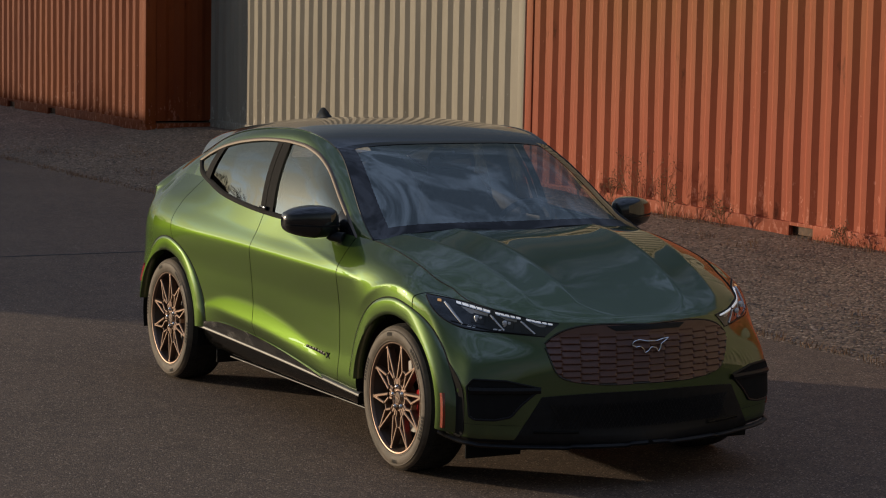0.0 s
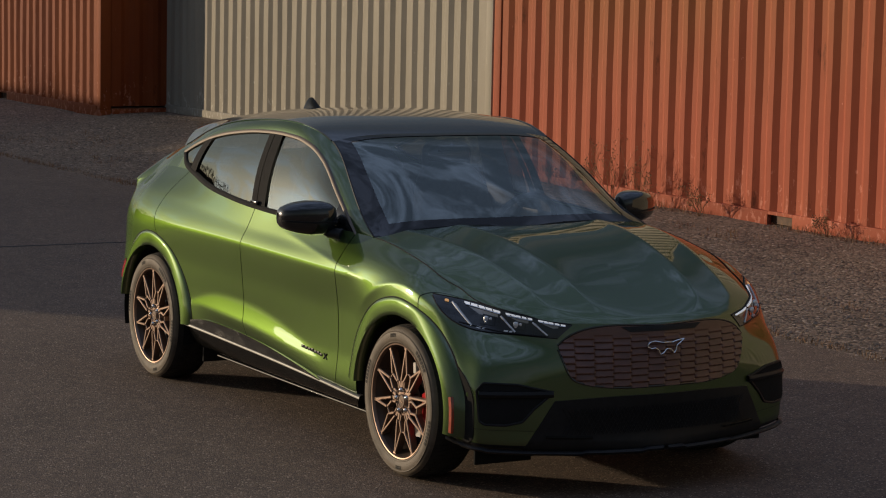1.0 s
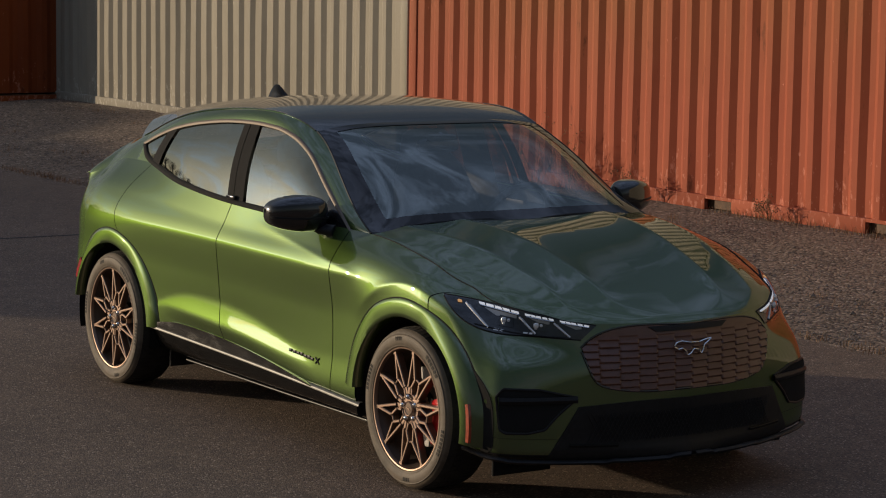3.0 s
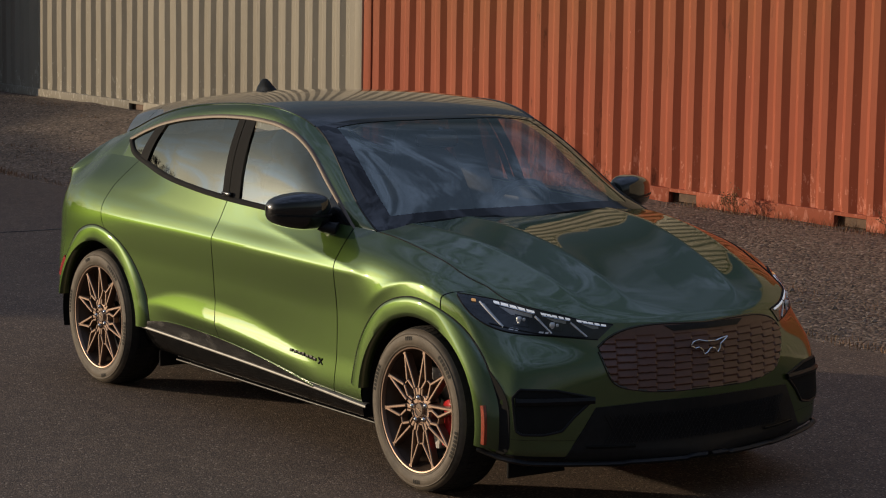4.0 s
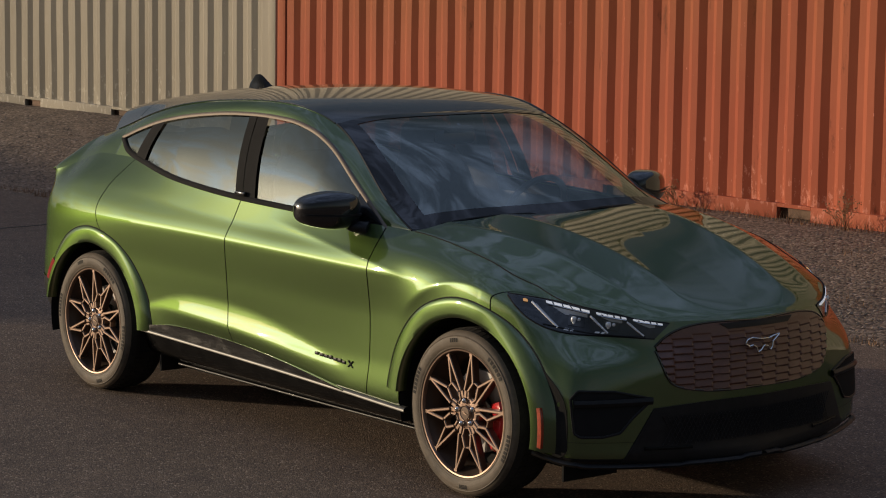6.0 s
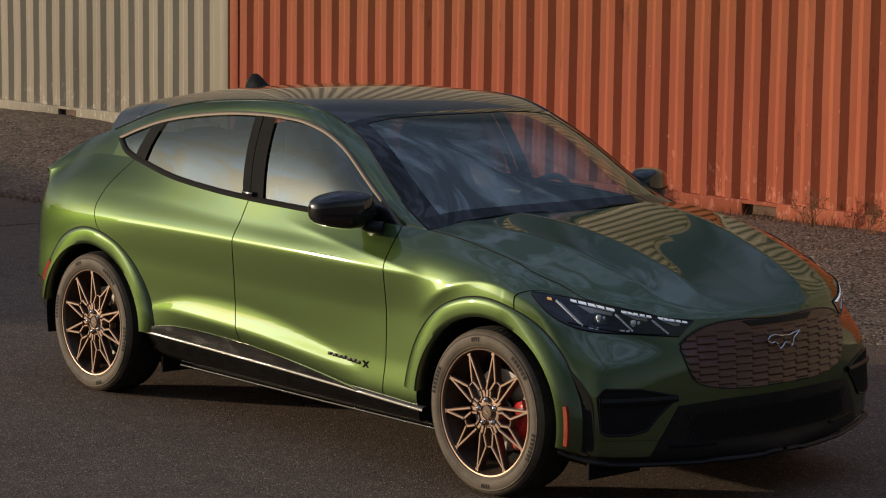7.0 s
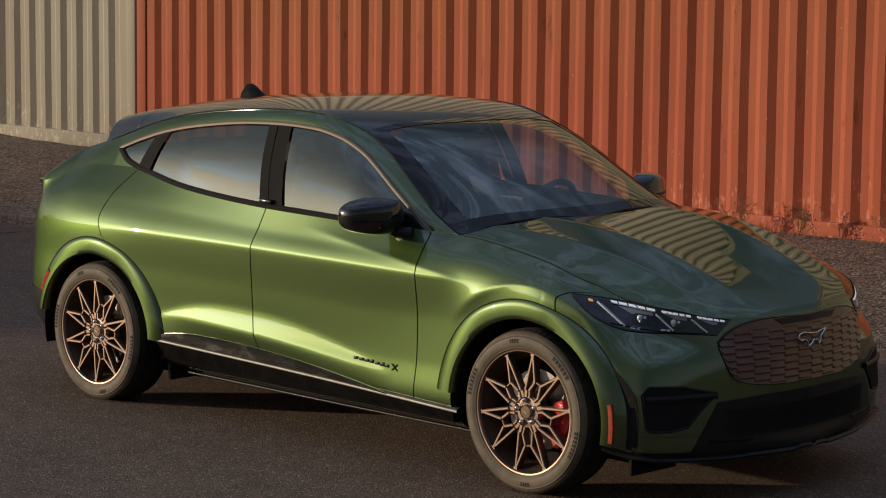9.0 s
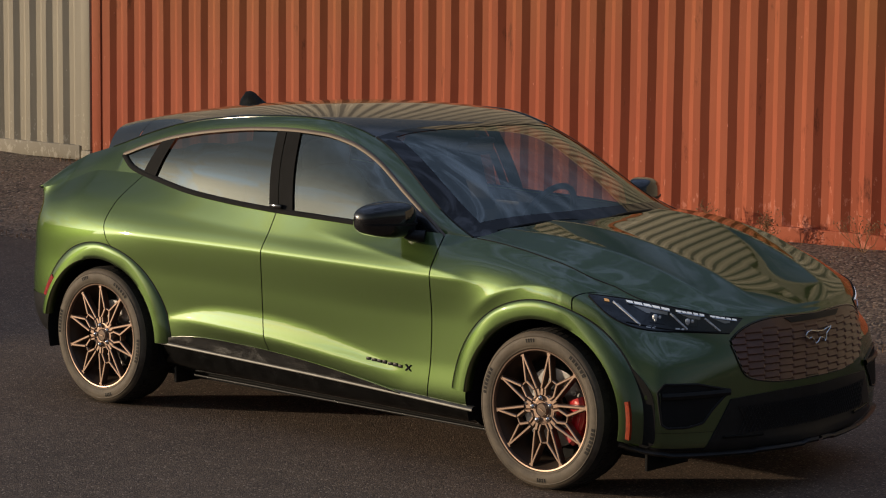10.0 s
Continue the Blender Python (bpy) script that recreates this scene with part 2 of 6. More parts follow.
def dusty_black():
    """Glossy black plastic under a thin, smeared film of pale road dust."""
    m, nt, p = nodes("dusty_gloss_black")
    film = nt.nodes.new("ShaderNodeMapRange")
    film.inputs["From Min"].default_value, film.inputs["From Max"].default_value = 0.47, 0.66
    nt.links.new(tex(nt, 9.0, 6.0, 0.68, (0.6, 1.0, 1.6)), film.inputs["Value"])
    nt.links.new(blend(nt, film.outputs[0], (0.006, 0.006, 0.006), (0.034, 0.033, 0.029)), p.inputs["Base Color"])
    rough = nt.nodes.new("ShaderNodeMapRange")
    rough.inputs["To Min"].default_value, rough.inputs["To Max"].default_value = 0.12, 0.34
    nt.links.new(film.outputs[0], rough.inputs["Value"])
    nt.links.new(rough.outputs[0], p.inputs["Roughness"])
    p.inputs["Coat Weight"].default_value, p.inputs["Coat Roughness"].default_value = 0.5, 0.06
    return m


DUSTY_BLACK = dusty_black()
LAMP_SILVER = simple("lamp_silver", (0.34, 0.34, 0.33), 0.34, 0.5, 0.0, 0.1)
# greyer than the sill: the ledge's sky reflection is put into its colour
SILL_LEDGE = simple("ledge_reflection_grey", (0.062, 0.061, 0.056), 0.42, 0.25, 0.2, 0.35, 22.0)
TYRE = tyre_material()
TREAD = simple("tread_rubber", (0.018, 0.016, 0.014), 0.85, 0.0, 0.0, 0.4, 20.0, 0.3)
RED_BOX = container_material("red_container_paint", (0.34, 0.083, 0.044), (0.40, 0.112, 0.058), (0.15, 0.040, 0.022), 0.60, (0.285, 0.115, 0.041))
ORANGE_BOX = container_material("orange_container_paint", (0.18, 0.040, 0.013), (0.25, 0.066, 0.019), (0.09, 0.022, 0.010))
DARK_BOX = container_material("dark_rusty_container_paint", (0.03, 0.022, 0.018), (0.05, 0.036, 0.028), (0.06, 0.03, 0.018))
CREAM_BOX = container_material("cream_container_paint", (0.31, 0.282, 0.226), (0.37, 0.338, 0.272), (0.22, 0.16, 0.11), 0.70)
POCKET_SHADE = simple("pocket_shade_black", (0.006, 0.005, 0.004), 0.9)
STEEL_DIRTY = simple("dirty_steel", (0.09, 0.05, 0.03), 0.7, 0.3, 0.0, 0.4)
ASPHALT = ground_material("asphalt", (0.110, 0.078, 0.058), (0.162, 0.115, 0.085), (0.37, 0.29, 0.22), 0.85, 130.0, 0.005, 0.45)
GRAVEL = ground_material("gravel", (0.15, 0.112, 0.084), (0.24, 0.18, 0.135), (0.38, 0.30, 0.23), 0.95, 42.0, 0.012, 0.3)
STONE = simple("gravel_stone", (0.2, 0.16, 0.125), 0.9, vary=0.4, scale=12.0)
DRY = simple("dry_grass", (0.25, 0.14, 0.07), 0.85, vary=0.35, scale=6.0)
BARK = simple("bare_bark", (0.06, 0.045, 0.035), 0.9, vary=0.3)


# ---- mesh tools ----
def finish(bm, name, material, smooth=40.0):
    me = bpy.data.meshes.new(name)
    bmesh.ops.recalc_face_normals(bm, faces=bm.faces) if len(bm.faces) < 60000 else None
    bm.to_mesh(me)
    bm.free()
    me.materials.append(material)
    if smooth:
        me.polygons.foreach_set("use_smooth", [True] * len(me.polygons))
        me.set_sharp_from_angle(angle=radians(smooth))
    return me


def part(name, bm, material, parent=None, label="", smooth=40.0):
    ob = new(name, finish(bm, name, material, smooth))
    ob.parent = parent
    return tagged(ob, label)


def empty(name, place=(0, 0, 0)):
    ob = new(name)
    ob.location = place
    ob.empty_display_size = 0.2
    return ob


def box(bm, lo, hi, bevel=0.0):
    lo, hi = Vector(lo), Vector(hi)
    made = bmesh.ops.create_cube(bm, size=1.0, matrix=Matrix.Translation((lo + hi) / 2) @ Matrix.Diagonal((*(hi - lo), 1)))
    if bevel:
        edges = list({e for v in made["verts"] for e in v.link_edges})
        bmesh.ops.bevel(bm, geom=edges, offset=bevel, segments=2, affect="EDGES", profile=0.5)
    return bm


def grid_mesh(bm, rows, close=False):
    """Faces between rows of points."""
    vs = [[bm.verts.new(p) for p in row] for row in rows]
    for a, b in zip(vs, vs[1:]):
        n = len(a)
        for i in range(n if close else n - 1):
            j = (i + 1) % n
            try:
                bm.faces.new((a[i], a[j], b[j], b[i]))
            except ValueError:
                pass
    return vs


def tube(bm, pts, radius, sides=8, closed=False, squash=1.0):
    pts = [Vector(p) for p in pts]
    rings, n = [], len(pts)
    for i, p in enumerate(pts):
        a = pts[(i - 1) % n] if closed or i else p
        b = pts[(i + 1) % n] if closed or i < n - 1 else p
        d = (b - a).normalized()
        u = d.cross(Vector((0, 0, 1)))
        u = u.normalized() if u.length > 1e-3 else Vector((1, 0, 0))
        v = u.cross(d)
        r = radius[i] if isinstance(radius, (list, tuple)) else radius
        rings.append([p + u * math.cos(t) * r + v * math.sin(t) * r * squash for t in (2 * math.pi * k / sides for k in range(sides))])
    vs = grid_mesh(bm, rings + ([rings[0]] if closed else []), close=True)
    if not closed:
        bm.faces.new(vs[0])
        bm.faces.new(vs[-1])
    return bm


def lathe(bm, profile, steps=72, axis_y=True):
    """A profile of (radius, y) turned about the y axis."""
    rows = []
    for i in range(steps):
        t = 2 * math.pi * i / steps
        rows.append([(r * math.cos(t), y, r * math.sin(t)) for r, y in profile])
    grid_mesh(bm, rows + [rows[0]])
    bmesh.ops.remove_doubles(bm, verts=bm.verts, dist=1e-6)
    return bm


def natural(xs, ys):
    """A smooth curve through knots: returns a function."""
    xs, ys = np.array(xs, float), np.array(ys, float)
    n = len(xs)
    h = np.diff(xs)
    a = np.zeros((n, n))
    r = np.zeros(n)
    a[0, 0] = a[-1, -1] = 1
    for i in range(1, n - 1):
        a[i, i - 1], a[i, i], a[i, i + 1] = h[i - 1], 2 * (h[i - 1] + h[i]), h[i]
        r[i] = 6 * ((ys[i + 1] - ys[i]) / h[i] - (ys[i] - ys[i - 1]) / h[i - 1])
    m = np.linalg.solve(a, r)

    def at(x):
        i = int(np.clip(np.searchsorted(xs, x) - 1, 0, n - 2))
        t0, t1 = xs[i + 1] - x, x - xs[i]
        return float((m[i] * t0**3 + m[i + 1] * t1**3) / (6 * h[i]) + (ys[i] / h[i] - m[i] * h[i] / 6) * t0 + (ys[i + 1] / h[i] - m[i + 1] * h[i] / 6) * t1)

    return at


def monotone(xs, ys):
    """A curve through knots that does not overshoot."""
    xs, ys = np.array(xs, float), np.array(ys, float)
    h = np.diff(xs)
    d = np.diff(ys) / h
    m = np.r_[d[0], [(0.0 if a * b <= 0 else 2 * a * b / (a + b)) for a, b in zip(d, d[1:])], d[-1]]

    def at(x):
        x = min(max(x, xs[0]), xs[-1])
        i = int(np.clip(np.searchsorted(xs, x) - 1, 0, len(h) - 1))
        t = (x - xs[i]) / h[i]
        return float((1 + 2 * t) * (1 - t) ** 2 * ys[i] + t * (1 - t) ** 2 * h[i] * m[i] + t * t * (3 - 2 * t) * ys[i + 1] + t * t * (t - 1) * h[i] * m[i + 1])

    return at


# ---- ground ----
def smooth_step(a, b, x):
    t = min(1.0, max(0.0, (x - a) / (b - a)))
    return t * t * (3 - 2 * t)


ROAD_EDGE = 3.45


def ground_height(x, y):
    """The gravel verge climbs gently from the road to the containers."""
    rise = (0.12 + 0.16 * smooth_step(-7.5, -14.5, x)) * smooth_step(ROAD_EDGE, 6.9, y)
    rough = 0.025 * noise.noise((x * 0.8, y * 0.8, 3.0)) + 0.012 * noise.noise((x * 3, y * 3, 9.0))
    return rise + rough * smooth_step(ROAD_EDGE - 0.1, ROAD_EDGE + 0.6, y) * (1 if y < 30 else 0)


def build_ground():
    bm = bmesh.new()
    s = 900
    xs = [-s, -120, -60] + [-40 + 4 * i for i in range(21)] + [60, 120, s]
    ys = [-s, -120, -60, -30, -15, -8, -4, 0, ROAD_EDGE]
    grid_mesh(bm, [[(x, y, 0) for y in ys] for x in xs])
    tagged(part("road", bm, ASPHALT, smooth=0), "worn grey-brown asphalt road with fine grit", "road", kind="structure")
    bm = bmesh.new()
    xs = [-s, -120, -60] + [-40 + 0.2 * i for i in range(281)] + [40, 120, s]
    ys = [ROAD_EDGE + 0.004 - 0.004] + [ROAD_EDGE + 0.15 + 0.2 * i for i in range(30)] + [12, 40, 120, s]
    rows = []
    for x in xs:
        row = [(x, ROAD_EDGE + 0.10 * noise.noise((x * 0.9, 0, 1)) + 0.05 * noise.noise((x * 4, 0, 2)), -0.01)]
        for i, y in enumerate(ys[1:]):
            row.append((x, y + (0.05 * noise.noise((x * 0.9, 0, 1)) if i < 2 else 0), ground_height(x, y) + 0.012))
        rows.append(row)
    grid_mesh(bm, rows)
    tagged(part("gravel_verge", bm, GRAVEL, smooth=60), "brown gravel verge rising from the road to the containers", "gravel", kind="structure")


build_ground()


def road_crack():
    """A dark, tarred joint across the road behind the car, wandering a little."""
    bm = bmesh.new()
    rows = []
    for i in range(61):
        y = -3.2 + 6.4 * i / 60
        x = -7.80 + 0.05 * noise.noise((y * 0.9, 2.0, 0)) + 0.02 * noise.noise((y * 6, 5.0, 0))
        w = 0.016 + 0.012 * noise.noise((y * 2.3, 8.0, 0))
        rows.append([(x - w, y, 0.001), (x - w * 0.5, y, 0.005), (x + w * 0.5, y, 0.005), (x + w, y, 0.001)])
    grid_mesh(bm, rows)
    tagged(part("road_joint", bm, TRIM_BLACK), "narrow dark tarred joint across the asphalt", "road joint", kind="structure")


road_crack()


# ---- shipping containers ----
PITCH, DEEP = 0.2732, 0.036


def corrugated(bm, length, z0, z1, axis="x"):
    """A corrugated steel sheet along x, its crests at y = 0 and troughs at y = DEEP."""
    xs = [0.0]
    ys = [0.0]
    x = 0.06
    wave = ((0.006, 0.0), (0.077, 0.0), (0.143, DEEP), (0.214, DEEP))
    while x < length - 0.3:
        for dx, y in wave:
            xs.append(x + dx)
            ys.append(y)
        x += PITCH
    xs += [x, length]
    ys += [0.0, 0.0]
    zs = [z0, z0 + 0.12] + [z0 + 0.12 + (z1 - z0 - 0.24) * i / 8 for i in range(1, 8)] + [z1 - 0.12, z1]
    rows = []
    for i, (px, py) in enumerate(zip(xs, ys)):
        rows.append([(px, py + (0.007 * noise.noise((px * 1.3, z * 1.1, 5.0)) + 0.009 * max(0.0, noise.noise((px * 2.1, z * 2.3, 8.0)) - 0.15)) * smooth_step(z0, z0 + 0.12, z) * smooth_step(z1, z1 - 0.12, z), z) for z in zs])
    grid_mesh(bm, rows)
    # backing, so that the sheet has thickness
    grid_mesh(bm, [[(0, DEEP + 0.02, z) for z in (z0, z1)], [(length, DEEP + 0.02, z) for z in (z0, z1)]])
    return bm


def shipping_container(x0, length, y0, z0, material, label, pockets=(), turn=0.0, high=2.59, deep=2.44):
    c = empty("shipping_container", (x0, y0, z0))
    c.rotation_euler = (0, 0, radians(turn))
    rail, post = 0.165, 0.14
    part("side_panel", corrugated(bmesh.new(), length - 2 * post + 0.02, rail - 0.005, high - 0.1), material, c, smooth=20).location = (post - 0.01, 0.012, 0)
    back = part("side_panel", box(bmesh.new(), (0, deep - 0.06, rail), (length, deep - 0.01, high - 0.1)), material, c, smooth=0)
    for x in (0.0, length - post):
        part("corner_post", box(bmesh.new(), (x, -0.004, 0.118), (x + post, 0.16, high - 0.118), 0.012), material, c)
        for z in (0.0, high - 0.118):
            part("corner_casting", box(bmesh.new(), (x - 0.003, -0.01, z), (x + 0.178 if x == 0 else x + post + 0.003, 0.162, z + 0.118), 0.012), material, c)
    cuts = [0.178] + [v for p in pockets for v in (p - 0.18, p + 0.18)] + [length - 0.178]
    for a, b in zip(cuts[::2], cuts[1::2]):
        part("bottom_rail", box(bmesh.new(), (a, 0.0, 0.012), (b, 0.05, rail), 0.008), material, c)
    for p in pockets:
        bm = bmesh.new()
        box(bm, (p - 0.18, 0.002, rail - 0.03), (p + 0.18, 0.05, rail))
        part("bottom_rail", bm, material, c)
        # near-black block paints the deep shade inside the pocket
        part("forklift_pocket", box(bmesh.new(), (p - 0.18, 0.14, 0.012), (p + 0.18, 0.3, rail - 0.03)), POCKET_SHADE, c, "forklift pocket closed by a near-black block for its shade", 0)
        for s in (-0.18, 0.17):
            part("pocket_cheek", box(bmesh.new(), (p + s, 0.051, 0.012), (p + s + 0.01, 0.3, rail - 0.03)), STEEL_DIRTY, c, smooth=0)
    part("top_rail", box(bmesh.new(), (post, -0.002, high - 0.105), (length - post, 0.06, high - 0.03), 0.008), material, c)
    part("roof", box(bmesh.new(), (0, 0, high - 0.03), (length, deep, high)), material, c, smooth=0)
    part("floor", box(bmesh.new(), (0.01, 0.06, 0.05), (length - 0.01, deep - 0.07, rail - 0.02)), STEEL_DIRTY, c, smooth=0)
    for x in (0.02, length):
        bm = corrugated(bmesh.new(), deep - 0.18, rail, high - 0.1)
        end = part("end_panel", bm, material, c, smooth=20)
        end.location, end.rotation_euler = (x, 0.16, 0), (0, 0, radians(90))
    for z in (0.012, high - 0.1):
        part("end_rail", box(bmesh.new(), (length - 0.05, 0.165, z), (length, deep, z + (0.12 if z < 1 else 0.068)), 0.008), material, c)
    return tagged(c, label, "container", "shipping containers")


WALL = 7.0
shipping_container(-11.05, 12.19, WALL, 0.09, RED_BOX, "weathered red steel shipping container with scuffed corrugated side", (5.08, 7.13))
shipping_container(-23.27, 12.19, WALL, 0.23, CREAM_BOX, "cream steel shipping container with corrugated side", (7.22, 9.17))
shipping_container(1.17, 12.19, WALL, 0.09, CREAM_BOX, "cream steel shipping container in the row beside the road")
shipping_container(-11.05, 12.19, WALL, 2.69, CREAM_BOX, "cream steel shipping container stacked on a red one")
shipping_container(-23.27, 12.19, WALL, 2.83, CREAM_BOX, "cream steel shipping container stacked on a cream one")
shipping_container(1.17, 12.19, WALL, 2.69, CREAM_BOX, "cream steel shipping container stacked on another")
shipping_container(-32.16, 12.19, 6.02, 0.21, ORANGE_BOX, "sunlit orange steel shipping container standing proud of the row", (6.15, 8.15))


# ---- the car ----
# Forward is +x, the wheels stand at x = +-AXLE. Half-widths are positive; side -1 is the car's right.
AXLE, HUB_Z = 1.492, 0.358
PLAN_X = (-2.375, -2.345, -2.235, -2.02, -1.72, -1.30, -0.75, -0.10, 0.55, 1.05, 1.49, 1.80, 2.03, 2.135, 2.245, 2.315, 2.34)
PLAN_W = (0.0, 0.44, 0.75, 0.875, 0.925, 0.938, 0.93, 0.928, 0.928, 0.933, 0.94, 0.925, 0.872, 0.80, 0.54, 0.26, 0.0)
LAST = len(PLAN_X) - 1
plan_x, plan_w = natural(range(LAST + 1), PLAN_X), natural(range(LAST + 1), PLAN_W)
# Each level of the side, from under the sill up to the belt and bonnet line: knots of (station, height) and (station, inset).
LEVELS = (
    (((0, 0.26), (3, 0.24), (5, 0.225), (9, 0.205), (11, 0.2), (12, 0.215), (16, 0.195)), ((0, 0.2), (3, 0.14), (5, 0.16), (9, 0.16), (11, 0.12), (16, 0.12))),
    (((0, 0.34), (3, 0.32), (5, 0.27), (9, 0.24), (11, 0.245), (12, 0.25), (16, 0.215)), ((0, 0.06), (3, 0.05), (5, 0.085), (9, 0.085), (11, 0.02), (16, 0.01))),
    (((0, 0.42), (3, 0.42), (5, 0.385), (7, 0.35), (9, 0.32), (11, 0.33), (12, 0.33), (16, 0.30)), ((0, 0.02), (3, 0.01), (5, 0.03), (6, 0.034), (7, 0.036), (8, 0.034), (9, 0.02), (10, 0.012), (12, 0.0), (16, 0.02))),
    (((0, 0.56), (3, 0.56), (5, 0.54), (8, 0.50), (10, 0.52), (12, 0.48), (16, 0.46)), ((0, 0.0), (3, 0.0), (5, 0.024), (6, 0.031), (7, 0.036), (8, 0.032), (9, 0.018), (10, 0.004), (12, 0.008), (16, 0.012))),
    (((0, 0.72), (3, 0.72), (5, 0.71), (8, 0.685), (10, 0.72), (11, 0.68), (12, 0.63), (16, 0.60)), ((0, 0.01), (3, 0.01), (5, 0.014), (8, 0.02), (10, 0.004), (11, 0.0), (12, 0.004), (14, 0.008), (16, 0.010))),
    (((0, 0.86), (3, 0.90), (4, 0.912), (5, 0.915), (7, 0.908), (9, 0.893), (10, 0.89), (11, 0.835), (12, 0.76), (14, 0.705), (16, 0.70)), ((0, 0.02), (3, 0.02), (5, 0.006), (8, 0.0), (10, 0.014), (11, 0.004), (12, 0.0), (14, 0.0), (16, 0.0))),
    (((0, 0.99), (3, 1.01), (4, 1.05), (5, 1.05), (7, 1.0), (9, 0.975), (10, 0.955), (11, 0.895), (12, 0.82), (14, 0.765), (16, 0.76)), ((0, 0.03), (3, 0.06), (4, 0.075), (5, 0.065), (7, 0.03), (9, 0.04), (10, 0.055), (11, 0.05), (12, 0.022), (13, 0.006), (14, 0.004), (16, 0.008))),
    (((0, 1.10), (2, 1.075), (3, 1.13), (4, 1.20), (5, 1.207), (6, 1.14), (7, 1.105), (8, 1.085), (9, 1.068), (10, 1.005), (11, 0.935), (12, 0.872), (13, 0.842), (14, 0.803), (16, 0.792)), ((0, 0.06), (2, 0.05), (3, 0.165), (4, 0.205), (5, 0.172), (6, 0.09), (7, 0.063), (8, 0.083), (9, 0.135), (10, 0.14), (11, 0.11), (12, 0.055), (13, 0.014), (14, 0.012), (16, 0.024))),
)
LEVEL_Z = [monotone(*zip(*z)) for z, _ in LEVELS]
LEVEL_IN = [monotone(*zip(*i)) for _, i in LEVELS]
TOP = len(LEVELS) - 1


# Above the bumper the nose is rounder: a second outline, and how far each level follows it.
ROUND_X = natural(range(10, 17), (1.49, 1.775, 1.955, 2.085, 2.205, 2.288, 2.318))
ROUND_W = natural(range(10, 17), (0.925, 0.875, 0.785, 0.662, 0.505, 0.256, 0.0))
FOLLOW = (0.0, 0.0, 0.0, 0.0, 0.28, 0.9, 1.0, 1.0)


def outline(s, k):
    x, w = plan_x(s), plan_w(s)
    m = FOLLOW[k] * smooth_step(10.0, 11.2, s)
    return (x + (ROUND_X(s) - x) * m, w + (ROUND_W(s) - w) * m) if m else (x, w)


def plan_normal(s, k=0):
    e = 0.02
    a, b = outline(max(0, s - e), k), outline(min(LAST, s + e), k)
    n = Vector((a[1] - b[1], b[0] - a[0])).normalized()
    if s > LAST - 0.05:
        n = Vector((1, 0))
    if s < 0.05:
        n = Vector((-1, 0))
    return n


def level_point(s, k):
    n = plan_normal(s, k)
    x, w = outline(s, k)
    i = LEVEL_IN[k](s)
    return np.array((x - n.x * i, max(0.0, w - n.y * i), LEVEL_Z[k](s)))


LEDGE_TOP = natural((-1.02, -0.92, -0.73, -0.52, -0.32, -0.02, 0.27, 0.48, 0.66), (0.495, 0.53, 0.58, 0.60, 0.60, 0.575, 0.52, 0.47, 0.42))
LEDGE_LOW = natural((-1.02, -0.84, -0.57, -0.32, 0.08, 0.41, 0.66), (0.495, 0.508, 0.505, 0.495, 0.468, 0.438, 0.42))
TABLE = {}


def column(s):
    key = round(s, 5)
    if key not in TABLE:
        TABLE[key] = [level_point(s, k) for k in range(TOP + 1)]
    return TABLE[key]


